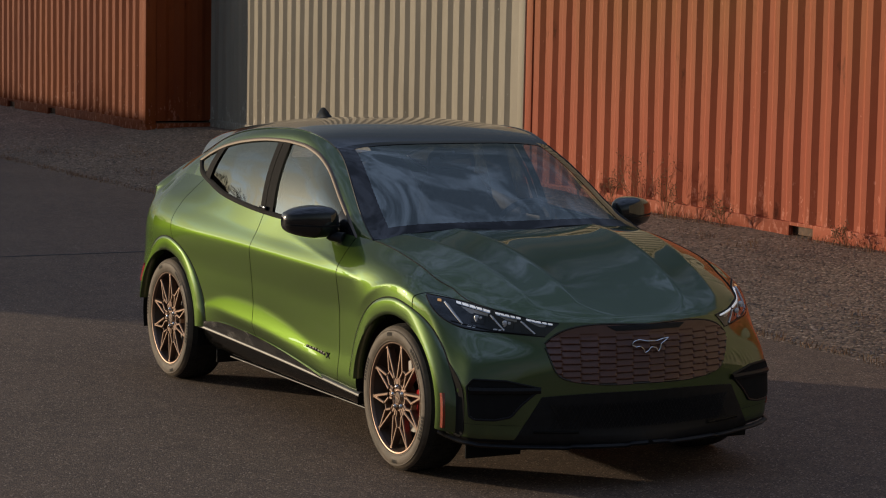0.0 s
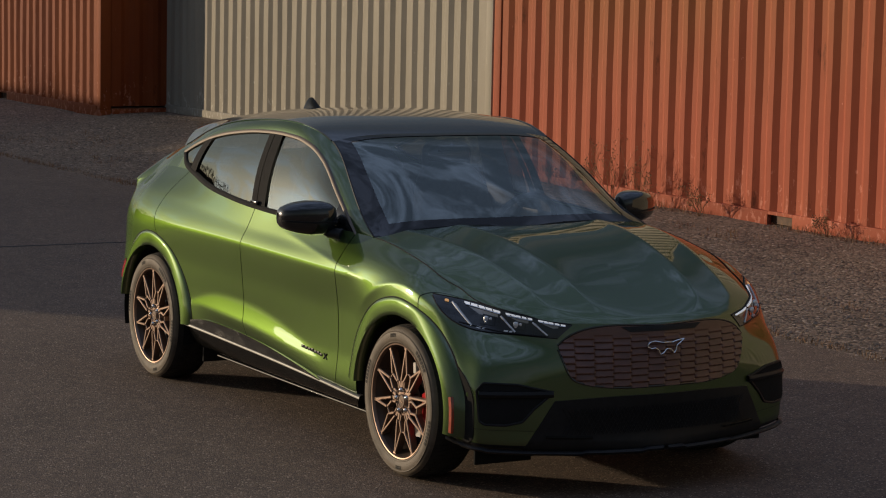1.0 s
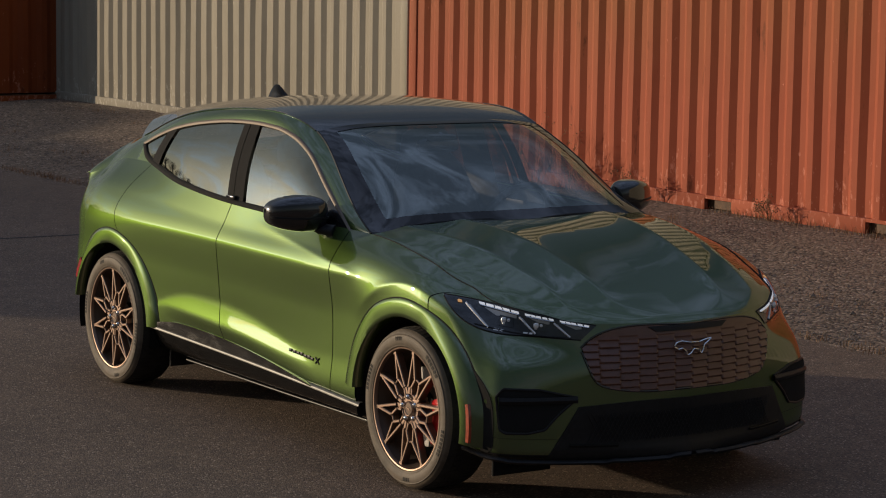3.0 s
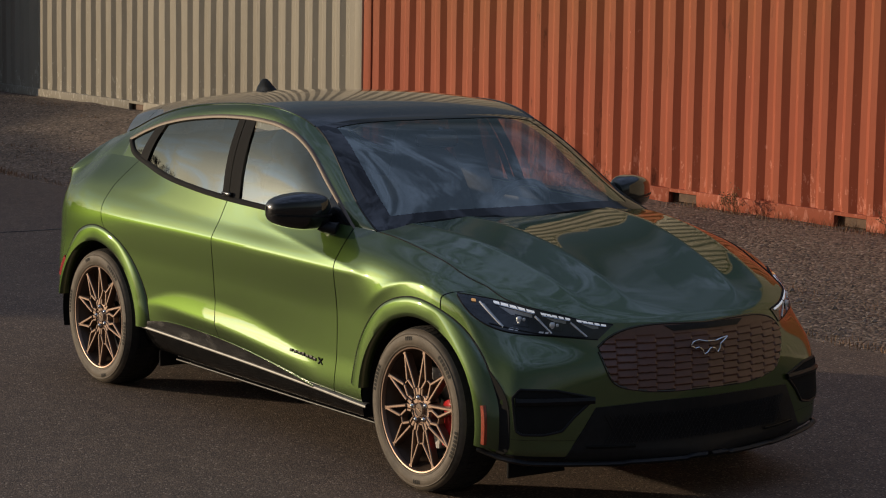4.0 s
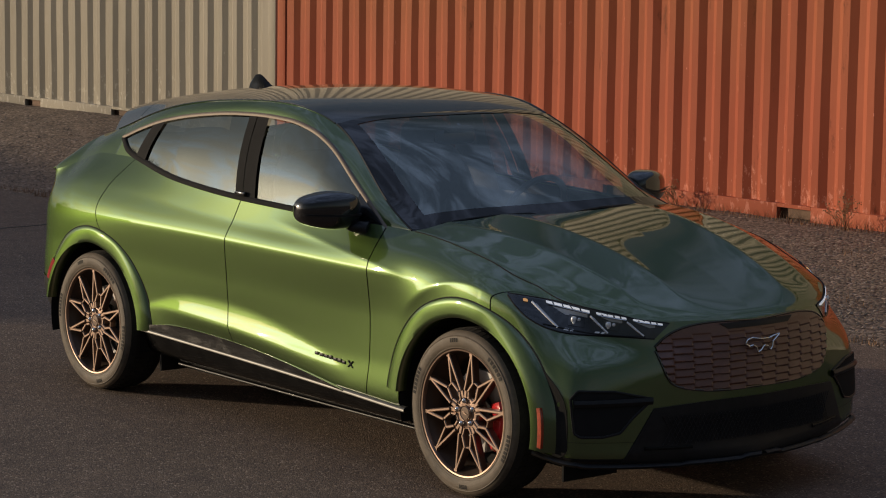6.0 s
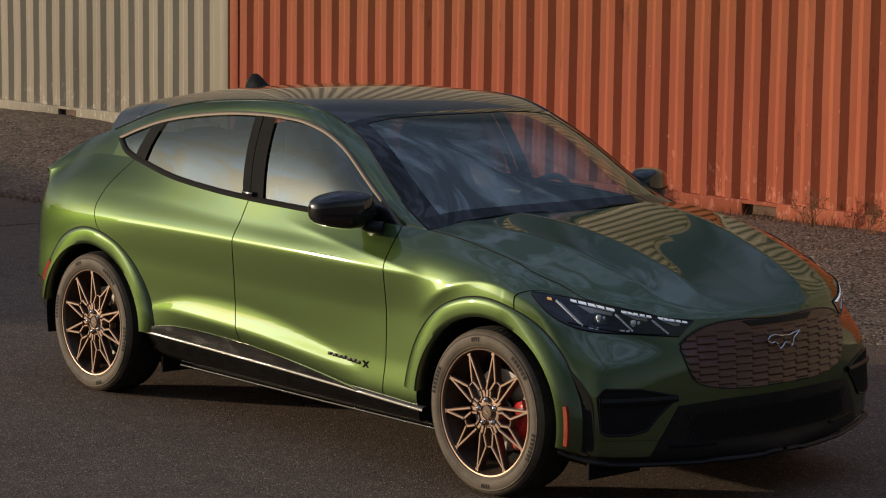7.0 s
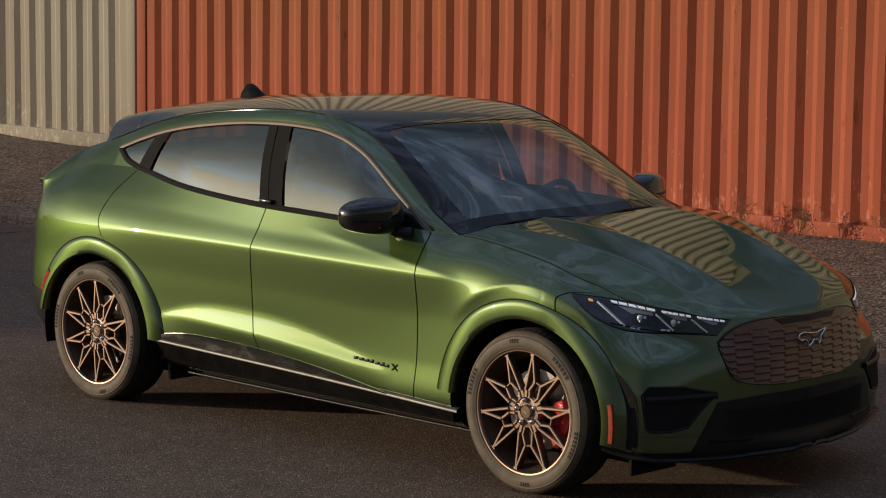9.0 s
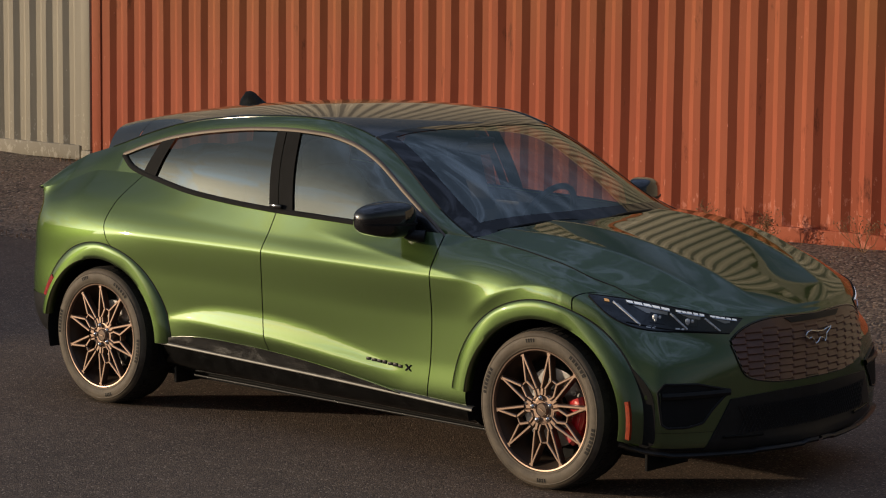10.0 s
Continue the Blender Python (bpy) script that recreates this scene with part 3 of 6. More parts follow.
def skin(s, v):
    """A point of the side at station s (0 rear to LAST front) and level v (0 sill to TOP belt), with positive half-width."""
    col = column(s)
    i = int(min(TOP - 1, max(0, math.floor(v))))
    t = v - i
    p1, p2 = col[i], col[i + 1]
    p0 = col[i - 1] if i else p1 * 2 - p2
    p3 = col[i + 2] if i + 2 <= TOP else p2 * 2 - p1
    a, b, c = (np.linalg.norm(q - p) ** 0.5 + 1e-6 for p, q in ((p0, p1), (p1, p2), (p2, p3)))
    m1 = b * ((p1 - p0) / a - (p2 - p0) / (a + b) + (p2 - p1) / b)
    m2 = b * ((p2 - p1) / b - (p3 - p1) / (b + c) + (p3 - p2) / c)
    p = (1 + 2 * t) * (1 - t) ** 2 * p1 + t * (1 - t) ** 2 * m1 + t * t * (3 - 2 * t) * p2 + t * t * (t - 1) * m2
    # the crease along the doors stands out as a fine ridge
    if 4.0 < s < 10.0 and v > 3.5:
        fade = smooth_step(4.3, 5.6, s) * smooth_step(9.6, 8.6, s)
        p = p + np.array((0.0, 0.010 * fade * math.exp(-abs(p[2] - col[5][2]) / 0.055), 0.0))
    # below it an almond-shaped ledge that faces the sky, over a lower door that turns under
    if 4.0 < s < 10.5 and v < 4.8 and -1.02 < p[0] < 0.66:
        top, low = LEDGE_TOP(p[0]), LEDGE_LOW(p[0])
        deep = max(0.0, top - low)
        rise = min(1.0, max(0.0, (top - p[2]) / (deep + 1e-4)))
        under = smooth_step(low - 0.11, low, p[2])
        p = p + np.array((0.0, 0.23 * deep * rise ** 1.15 * under, 0.0))
    # a second fold runs down from the mirror to the wing
    if 6.5 < s < 10.0 and v > 4.5:
        fade = smooth_step(0.0, 0.45, p[0]) * smooth_step(1.12, 0.98, p[0])
        p = p + np.array((0.0, 0.007 * fade * math.exp(-abs(p[2] - (1.045 - 0.135 * p[0])) / 0.035), 0.0))
    # a crease drops from the lamp's outer tip to the bumper's corner
    if s > 9.5 and 1.6 < p[0] < 2.2:
        q = min(1.15, max(-0.15, (0.885 - p[2]) / 0.40))
        across = p[0] - (1.745 + 0.315 * q)
        fade = smooth_step(-0.15, 0.1, q) * smooth_step(1.15, 0.85, q)
        lift = 0.015 * fade * math.exp(-math.hypot(across, 0.008) / 0.06)
        p = p + np.array((0.42 * lift, 0.9 * lift, 0.0))
    # and a shoulder arches over the front wheel
    if s > 8.5 and p[0] < 2.0:
        r, turn = math.hypot(p[0] - AXLE, p[2] - HUB_Z), math.degrees(math.atan2(p[2] - HUB_Z, p[0] - AXLE))
        fade = smooth_step(38, 62, turn) * smooth_step(146, 118, turn)
        p = p + np.array((0.0, 0.011 * fade * math.exp(-abs(r - 0.553) / 0.045), 0.0))
    return p


def station(x, v):
    """The station at which level v stands at x, along the flank."""
    lo, hi = 2.0, 13.5
    for _ in range(32):
        mid = (lo + hi) / 2
        if skin(mid, v)[0] < x:
            lo = mid
        else:
            hi = mid
    return (lo + hi) / 2


ARCH_R = 0.412


def wide(dx):
    """The wheel openings are wider than high, a little more so ahead of the wheel."""
    return 1.0 + (0.105 if dx > 0 else 0.06) * smooth_step(0.0, 0.25, abs(dx))


def panel(name, sa, sb, va, vb, material, parent, side, n, m, offset=0.0, arch=True, label=""):
    """A piece of the body side between two seams (functions of the level) and two levels; wheel openings are cut out."""
    bm = bmesh.new()
    rows = []
    for j in range(m + 1):
        v = va + (vb - va) * j / m
        a, b = (f(v) if callable(f) else f for f in (sa, sb))
        row = []
        for i in range(n + 1):
            p = skin(round(a + (b - a) * i / n, 5), v)
            row.append(Vector((p[0], side * p[1], p[2])))
        rows.append(row)
    grid_mesh(bm, rows)
    bmesh.ops.remove_doubles(bm, verts=bm.verts, dist=1e-5)
    bmesh.ops.recalc_face_normals(bm, faces=bm.faces)
    if arch:
        cut_arches(bm)
    if offset:
        bm.normal_update()
        for v in bm.verts:
            v.co.y -= side * offset * 1.0
    if sum(f.normal.y * side for f in bm.faces) < 0:
        bmesh.ops.reverse_faces(bm, faces=bm.faces)
    return part(name, bm, material, parent, label, 50)


def cut_arches(bm, radius=None):
    radius = radius or ARCH_R
    for cx in (-AXLE, AXLE):
        r = lambda v: math.hypot((v.co.x - cx) / wide(v.co.x - cx), v.co.z - HUB_Z)
        gone = [f for f in bm.faces if sum(r(v) < radius for v in f.verts) > len(f.verts) / 2]
        bmesh.ops.delete(bm, geom=gone, context="FACES")
        for v in bm.verts:
            d = r(v)
            if d < radius + 0.004 or (v.is_boundary and d < radius + 0.03 and d > radius - 0.03):
                k = radius / d
                v.co.x, v.co.z = cx + (v.co.x - cx) * k, HUB_Z + (v.co.z - HUB_Z) * k
    loose = [v for v in bm.verts if not v.link_faces]
    bmesh.ops.delete(bm, geom=loose, context="VERTS")


GAP = 0.0035


def seam(points, shift=0.0):
    """A seam given as (level, x) knots, as a function of the level giving the station."""
    f = monotone([p[0] for p in points], [p[1] for p in points])
    cache = {}

    def at(v):
        if v not in cache:
            cache[v] = station(f(v) + shift, v)
        return cache[v]

    return at


REAR_SEAM = ((0, -1.04), (2, -1.04), (3, -1.09), (4, -1.2), (4.8, -1.42), (5.3, -1.452), (6, -1.43), (6.5, -1.38), (7, -1.31))
MID_SEAM = ((0, -0.19), (2, -0.22), (3.5, -0.285), (5, -0.265), (7, -0.225))
FRONT_SEAM = ((0, 0.80), (2, 0.81), (3, 0.828), (4, 0.84), (5, 0.845), (6, 0.842), (7, 0.83))
NOSE_SEAM = ((0, 1.94), (2, 1.94), (3, 1.88), (4, 1.76), (4.6, 1.675), (5, 1.668), (5.6, 1.70), (6, 1.745), (6.5, 1.87), (7, 2.02))

# greenhouse: knots of (x, half-width, height)
BELT = ((-1.56, 0.688, 1.292), (-1.44, 0.735, 1.236), (-1.29, 0.766, 1.207), (-0.81, 0.835, 1.143), (-0.24, 0.866, 1.109), (0.30, 0.857, 1.091), (0.83, 0.817, 1.064))
ARC = ((-1.56, 0.686, 1.297), (-1.36, 0.695, 1.358), (-1.15, 0.698, 1.411), (-0.84, 0.704, 1.459), (-0.50, 0.706, 1.489), (-0.28, 0.707, 1.495), (-0.06, 0.709, 1.487), (0.13, 0.716, 1.456), (0.30, 0.731, 1.396), (0.55, 0.772, 1.245), (0.83, 0.815, 1.068))
EDGE = ((-1.98, 0.575, 1.262), (-1.70, 0.60, 1.332), (-1.40, 0.628, 1.416), (-1.10, 0.642, 1.483), (-0.60, 0.655, 1.54), (-0.18, 0.66, 1.553), (0.06, 0.655, 1.528), (0.24, 0.65, 1.475), (0.50, 0.70, 1.34), (0.77, 0.76, 1.165), (0.99, 0.802, 1.07))
CENTRE = ((-1.98, 1.42), (-1.70, 1.475), (-1.30, 1.54), (-0.90, 1.58), (-0.50, 1.597), (-0.10, 1.575), (0.22, 1.505), (0.60, 1.335), (0.90, 1.185), (1.12, 1.075))


def along(knots, smoothly=True):
    f = [(natural if smoothly else monotone)([k[0] for k in knots], [k[i] for k in knots]) for i in range(1, len(knots[0]))]
    return lambda x: [g(x) for g in f]


belt, arc, edge, centre = along(BELT, False), along(ARC, False), along(EDGE), along(CENTRE)


def dome(x, u):
    """The roof and screen between the edge (u = 1) and the centre (u = 0)."""
    w, z = edge(x)
    zc = centre(x)[0]
    t = abs(u)
    back = smooth_step(-1.1, -1.75, x)
    return Vector((x, w * u, zc + (z - zc) * ((1 - back) * (0.3 * t * t + 0.7 * t**4) + back * (0.15 * t * t + 0.85 * t**9))))


def screen_point(q, u):
    """The windscreen: q runs from the header (0) to the cowl (1), which bows forward in the middle."""
    x0, x1 = 0.235, 0.985 + 0.135 * (1 - u * u)
    x = x0 + (x1 - x0) * q
    xe = x0 + (0.985 - x0) * q
    w, z = edge(xe)
    zc = centre(x0 + (1.12 - x0) * q)[0]
    t = abs(u)
    bulge = 0.055 * math.sin(math.pi * min(1.0, 0.06 + q * 0.94)) ** 0.8 if q < 1 else 0.0
    return Vector((x, w * u, zc + bulge + (z - zc - bulge) * (0.12 * t * t + 0.88 * t**5)))


def bonnet_width(x):
    lo, hi = 8.5, float(LAST)
    for _ in range(30):
        mid = (lo + hi) / 2
        if skin(mid, TOP)[0] < x:
            lo = mid
        else:
            hi = mid
    return skin((lo + hi) / 2, TOP)


NOSE_X = float(skin(LAST, TOP)[0])
BONNET_X = [1.0 + (NOSE_X - 1.0) * i / 40 for i in range(41)]
crown = natural((1.0, 1.2, 1.5, 1.8, 2.05, 2.2, 2.33), (0.05, 0.064, 0.087, 0.096, 0.078, 0.044, 0.0))
RIM = np.polyfit(BONNET_X, [bonnet_width(x)[2] for x in BONNET_X], 5)
MIDDLE = np.polyfit(BONNET_X, [bonnet_width(x)[2] + crown(x) for x in BONNET_X], 4)


def bonnet_point(x, u):
    """The bonnet at x and u (-1 to 1 across): two crisp ridges a side that run together towards the nose."""
    p = bonnet_width(x)
    k = abs(u)
    wide = float(p[1]) + 1e-6
    inner, outer = min(0.40 - 0.10 * (x - 1.15), 0.52 * wide), min(0.665 - 0.16 * (x - 1.15), 0.83 * wide)
    y = inner * k / 0.4 if k < 0.4 else inner + (outer - inner) * (k - 0.4) / 0.35 if k < 0.75 else outer + (wide * 0.994 - outer) * (k - 0.75) / 0.25
    t = y / wide
    rim, mid = float(np.polyval(RIM, x)), float(np.polyval(MIDDLE, x))
    go = smooth_step(2.30, 1.95, x)
    ridge = lambda d, h, w: h * math.exp(-math.sqrt(d * d + 0.00006) / w)
    fold = ridge(y - inner, 0.019, 0.11) + ridge(y - outer, 0.015, 0.07)
    z = mid + (rim - mid) * t**4 + fold * go * (1 - smooth_step(0.86, 1.0, t))
    z += (p[2] - rim) * smooth_step(0.93, 1.0, t)
    z += (p[2] - z) * smooth_step(2.26, NOSE_X, x)
    if k > 0.999:
        z = p[2] - 0.001
    return Vector((x, math.copysign(y, u), z))


def body_tree():
    """All painted surfaces as one tree, for laying lamps and trim onto them."""
    verts, faces = [], []
    for side in (-1, 1):
        base = len(verts)
        ns, nv = 220, 56
        for i in range(ns + 1):
            for j in range(nv + 1):
                p = skin(round(LAST * i / ns, 5), TOP * j / nv)
                verts.append((p[0], side * p[1], p[2]))
        for i in range(ns):
            for j in range(nv):
                a = base + i * (nv + 1) + j
                faces.append((a, a + 1, a + nv + 2, a + nv + 1))
    return BVHTree.FromPolygons(verts, faces)


TREE = body_tree()


def onto(p, direction, off):
    """The place where the body is met from outside along a direction, raised by off."""
    d = Vector(direction).normalized()
    hit, n, _, _ = TREE.ray_cast(Vector(p) - d * 0.6, d, 0.95)
    if hit is None:
        hit, n, _, _ = TREE.find_nearest(Vector(p))
    if n.dot(d) > 0:
        n = -n
    return hit + n * off


def resample(pts, n):
    pts = [Vector(p) for p in pts]
    ds = [0.0]
    for a, b in zip(pts, pts[1:]):
        ds.append(ds[-1] + (b - a).length)
    fs = [natural(ds, [p[i] for p in pts]) if len(pts) > 2 else (lambda x, i=i: pts[0][i] + (pts[1][i] - pts[0][i]) * x / ds[-1]) for i in range(3)]
    return [Vector([f(ds[-1] * k / (n - 1)) for f in fs]) for k in range(n)]


def straight(pts, n):
    pts = [Vector(p) for p in pts]
    ds = np.r_[0, np.cumsum([(b - a).length for a, b in zip(pts, pts[1:])])]
    return [Vector([float(np.interp(ds[-1] * k / (n - 1), ds, [p[i] for p in pts])) for i in range(3)]) for k in range(n)]


def laid_patch(top, bottom, direction, off, side=-1, n=28, m=10, depth=0.02, smoothly=True):
    """A patch between two curves of (x, half-width, z), laid onto the body, with a turned-in rim."""
    pick = resample if smoothly else straight
    flip = lambda p: Vector((p[0], side * p[1], p[2]))
    d = Vector((direction[0], side * direction[1], direction[2]))
    a, b = pick(top, n), pick(bottom, n)
    rows = [[onto(flip(p.lerp(q, j / m)), d, off) for p, q in zip(a, b)] for j in range(m + 1)]
    bm = bmesh.new()
    vs = grid_mesh(bm, rows)
    ring = vs[0] + [r[-1] for r in vs[1:]] + vs[-1][-2::-1] + [r[0] for r in vs[-2:0:-1]]
    inner = [bm.verts.new(v.co + d.normalized() * depth) for v in ring]
    for i in range(len(ring)):
        j = (i + 1) % len(ring)
        try:
            bm.faces.new((ring[i], ring[j], inner[j], inner[i]))
        except ValueError:
            pass
    bmesh.ops.remove_doubles(bm, verts=bm.verts, dist=1e-5)
    return bm


def laid_strip(pts, direction, off, width, side=-1, n=40, smoothly=True, height=0.004):
    """A thin bar that follows the body along a curve."""
    pick = resample if smoothly else straight
    d = Vector((direction[0], side * direction[1], direction[2])).normalized()
    line = [onto(Vector((p.x, side * p.y, p.z)), d, off) for p in pick(pts, n)]
    bm = bmesh.new()
    rows = []
    for i, p in enumerate(line):
        t = (line[min(i + 1, n - 1)] - line[max(i - 1, 0)]).normalized()
        u = t.cross(d).normalized() * width / 2
        rows.append([p - u + d * 0.012, p - u, p - d * height * 0.5, p + u, p + u + d * 0.012])
    grid_mesh(bm, rows)
    return bm


def build_body(car):
    for side, word in ((-1, "right"), (1, "left")):
        parts = (
            ("rear_quarter", 0.0, seam(REAR_SEAM, -GAP), 2, TOP, 70, 56),
            ("rear_door", seam(REAR_SEAM, GAP), seam(MID_SEAM, -GAP), 2, TOP, 44, 56),
            ("front_door", seam(MID_SEAM, GAP), seam(FRONT_SEAM, -GAP), 2, TOP, 40, 56),
            ("front_wing", seam(FRONT_SEAM, GAP), seam(NOSE_SEAM, -GAP), 2, TOP, 70, 60),
            ("front_bumper", seam(NOSE_SEAM, GAP), float(LAST), 2, TOP, 70, 60),
        )
        for name, a, b, va, vb, n, m in parts:
            panel(name, a, b, va, vb, PAINT, car, side, n, m)
        panel("sill", seam(((0, -1.06), (2, -1.06))), seam(((0, 1.09), (2, 1.09))), 0, 1.97, SILL_BLACK, car, side, 60, 16, label="glossy black sill with road dust")
        panel("rear_diffuser", 0.0, seam(((0, -1.86), (2, -1.86), (3, -1.9))), 0, 2.75, TRIM_BLACK, car, side, 30, 16, -0.005, label="black lower rear bumper")
        panel("front_lip", seam(((0, 1.92), (2, 1.92))), float(LAST), 0, 1.2, TRIM_BLACK, car, side, 40, 8, label="black front splitter lip")
        panel("lower_bumper", seam(((1, 1.95), (2, 1.95))), float(LAST), 1.2, 1.985, PAINT, car, side, 40, 8)
        # dark inner shell seen in the seams
        bm = bmesh.new()
        rows = []
        for j in range(29):
            row = []
            for i in range(141):
                s = round(0.4 + (LAST - 0.8) * i / 140, 5)
                p = skin(s, 0.3 + (TOP - 0.34) * j / 28)
                n = plan_normal(s)
                row.append((p[0] - n.x * 0.012, side * (p[1] - n.y * 0.012), p[2]))
            rows.append(row)
        grid_mesh(bm, rows)
        cut_arches(bm, ARCH_R + 0.01)
        part("inner_shell", bm, SHADOW_GAP, car, "dark body shell behind the panel gaps")
        build_flares(car, side)
        build_cabin_side(car, side)
    build_top(car)


def arch_x(r, t):
    dx = r * math.cos(t)
    return dx * wide(dx)


def flare_y(cx, r, t, side):
    p = onto((cx + arch_x(r, t), side * 0.95, HUB_Z + r * math.sin(t)), (0, -side, 0), 0.0)
    return abs(p.y)


def build_flares(car, side):
    for cx, t0, t1 in ((-AXLE, 2.0, 170.0), (AXLE, -10.0, 176.0)):
        bm = bmesh.new()
        rows = []
        for i in range(73):
            t = radians(t0 + (t1 - t0) * i / 72)
            yo = flare_y(cx, 0.490, t, side)
            yi = max(0.936, yo + 0.004)
            row = []
            for r, q, dy in ((0.490, 0.0, -0.03), (0.490, 0.0, 0.0), (0.488, 0.04, 0.003), (0.470, 0.35, 0.006), (0.447, 0.7, 0.006), (0.425, 0.92, 0.004), (0.410, 1.0, 0.002), (0.405, 1.0, -0.005), (0.403, 1.0, -0.05)):
                row.append((cx + arch_x(r, t), side * (yo + (yi - yo) * q + dy), HUB_Z + r * math.sin(t)))
            rows.append(row)
        grid_mesh(bm, rows)
        part("wheel_arch_flare", bm, PAINT, car, "green wheel arch flare", 50)
        line = []
        for i in range(73):
            t = radians(t0 + (t1 - t0) * i / 72)
            line.append((cx + arch_x(0.4915, t), side * (flare_y(cx, 0.4915, t, side) + 0.0006), HUB_Z + 0.4915 * math.sin(t)))
        part("flare_seam", tube(bmesh.new(), line, 0.0028, 5), SHADOW_GAP, car)
        bm = bmesh.new()
        rows = []
        for i in range(49):
            t = radians(-15 + 210 * i / 48)
            rows.append([(cx + arch_x(0.408, t), side * y, HUB_Z + 0.408 * math.sin(t)) for y in (0.915, 0.6)])
        grid_mesh(bm, rows)
        disc = [bm.verts.new(r) for r in [row[1] for row in rows]]
        bm.faces.new(disc)
        part("wheel_well", bm, LINER, car, "dark wheel well liner")


def cabin_row(x, n, a, b):
    """Points across the side glass at x, from the lower (a) to the upper line (b) as fractions, with a slight outward bow."""
    w0, z0 = belt(x)
    w1, z1 = arc(x)
    row = []
    for j in range(n + 1):
        t = a + (b - a) * j / n
        row.append((x, w0 + (w1 - w0) * t + 0.02 * math.sin(math.pi * t) * min(1, (z1 - z0) / 0.3), z0 + (z1 - z0) * t))
    return row


def build_cabin_side(car, side):
    flip = lambda row, off=0.0: [Vector((p[0], side * (p[1] + off), p[2])) for p in row]

    def pane(name, xa, xb, material, off=0.0, a=0.0, b=1.0, slant=0.0, n=40, label="", bend=0.0):
        bm = bmesh.new()
        rows = []
        for i in range(n + 1):
            q = i / n
            x = xa + (xb - xa) * q
            row = cabin_row(x, 10, a, b)
            if slant:
                row = []
                for j in range(11):
                    t = a + (b - a) * j / 10
                    xx = x + slant * (1 - t)
                    row.append(cabin_row(xx, 10, a, b)[j])
            rows.append(flip(row, off))
        grid_mesh(bm, rows)
        return part(name, bm, material, car, label)

    # glass, set back behind its frame
    pane("front_side_window", -0.30, 0.80, FRONT_GLASS, -0.006, 0.03, 0.97, 0.0, 50, "tinted front side window")
    pane("rear_side_window", -1.24, -0.30, SIDE_GLASS, -0.006, 0.03, 0.97, 0.0, 50, "dark tinted rear side window")
    pane("quarter_window", -1.53, -1.24, SIDE_GLASS, -0.006, 0.03, 0.97, 0.0, 30, "dark tinted quarter window")
    # pillars
    pane("centre_pillar", -0.375, -0.315, LINER, 0.003, 0, 1, 0.10, 6, "gloss black centre pillar")
    pane("centre_pillar", -0.308, -0.215, LINER, 0.003, 0, 1, 0.10, 6, "gloss black centre pillar")
    pane("rear_pillar", -1.235, -1.125, LINER, 0.003, 0, 1, -0.09, 6, "gloss black rear pillar")
    pane("mirror_triangle", 0.60, 0.83, GLOSS_BLACK, 0.003, 0, 1, 0, 8, "black mirror triangle")
    # bright strip over the windows and black strip under them
    for name, line, mat, lo, hi, off, label in (
        ("window_trim", arc, BRIGHT_TRIM, -0.014, 0.005, 0.006, "satin bronze trim strip over the windows"),
        ("belt_trim", belt, LINER, -0.013, 0.012, 0.005, "black belt strip under the windows"),
    ):
        bm = bmesh.new()
        rows = []
        for i in range(81):
            x = -1.562 + (0.835 + 1.562) * i / 80
            w, z = line(x)
            up = Vector((-0.38, 0.925))
            # keep the strip square to its own line
            e = 0.01
            slope = (line(min(0.835, x + e))[1] - line(max(-1.56, x - e))[1]) / (min(0.835, x + e) - max(-1.56, x - e))
            k = 1 / math.hypot(1, slope)
            fade = smooth_step(0.835, 0.60, x) * 0.75 + 0.25 if name == "window_trim" else 1.0
            row = []
            for t, o in ((lo * fade, -0.008), (lo * fade, off), ((lo * fade + hi) / 2, off + 0.004), (hi, off), (hi, -0.008)):
                row.append(Vector((x - slope * k * t, side * (w + up.x * t * k + o), z + up.y * t * k)))
            rows.append(row)
        grid_mesh(bm, rows)
        part(name, bm, mat, car, label, 60)
    # painted rail between the windows and the roof
    bm = bmesh.new()
    rows = []
    for i in range(121):
        x = -1.60 + (0.99 + 1.60) * i / 120
        xa = min(x, 0.83)
        w0, z0 = arc(max(-1.56, xa))
        xq = max(-1.56, xa)
        if x > 0.83:
            w0, z0 = skin(station(x, TOP), TOP)[1:]
            w0 = float(w0)
        w1, z1 = edge(x)
        x0 = xq if x <= 0.83 else x
        row = []
        for j in range(11):
            t = j / 10
            row.append(Vector((x0 + (x - x0) * t, side * (w0 + (w1 - w0) * t + 0.007 * math.sin(math.pi * t) * min(1.0, abs(z1 - z0) / 0.05)), z0 + (z1 - z0) * t)))
        rows.append(row)
    grid_mesh(bm, rows)
    part("roof_rail", bm, PAINT, car, "green roof rail arching over the windows", 60)
    # rear quarter from the belt up to the roof, running out to a point at the tail's shoulder
    bm = bmesh.new()
    rows = []
    for i in range(71):
        x = TAIL_X + (-1.27 - TAIL_X) * i / 70
        p = skin(station(x, TOP), TOP)
        if x < -1.56:
            x1, w1, z1 = shoulder(x)
        else:
            w1, z1 = belt(x)
            w1, x1 = w1 + 0.001, x
        row = []
        for j in range(15):
            t = j / 14
            bow = 0.012 * math.sin(math.pi * t) * smooth_step(-1.5, -1.8, x)
            row.append(Vector((x + (x1 - x) * t, side * (p[1] + (w1 - p[1]) * t + bow), p[2] + (z1 - p[2]) * t)))
        rows.append(row)
    grid_mesh(bm, rows)
    part("rear_pillar_panel", bm, PAINT, car, "green rear roof pillar", 60)


TAIL_X = -2.225


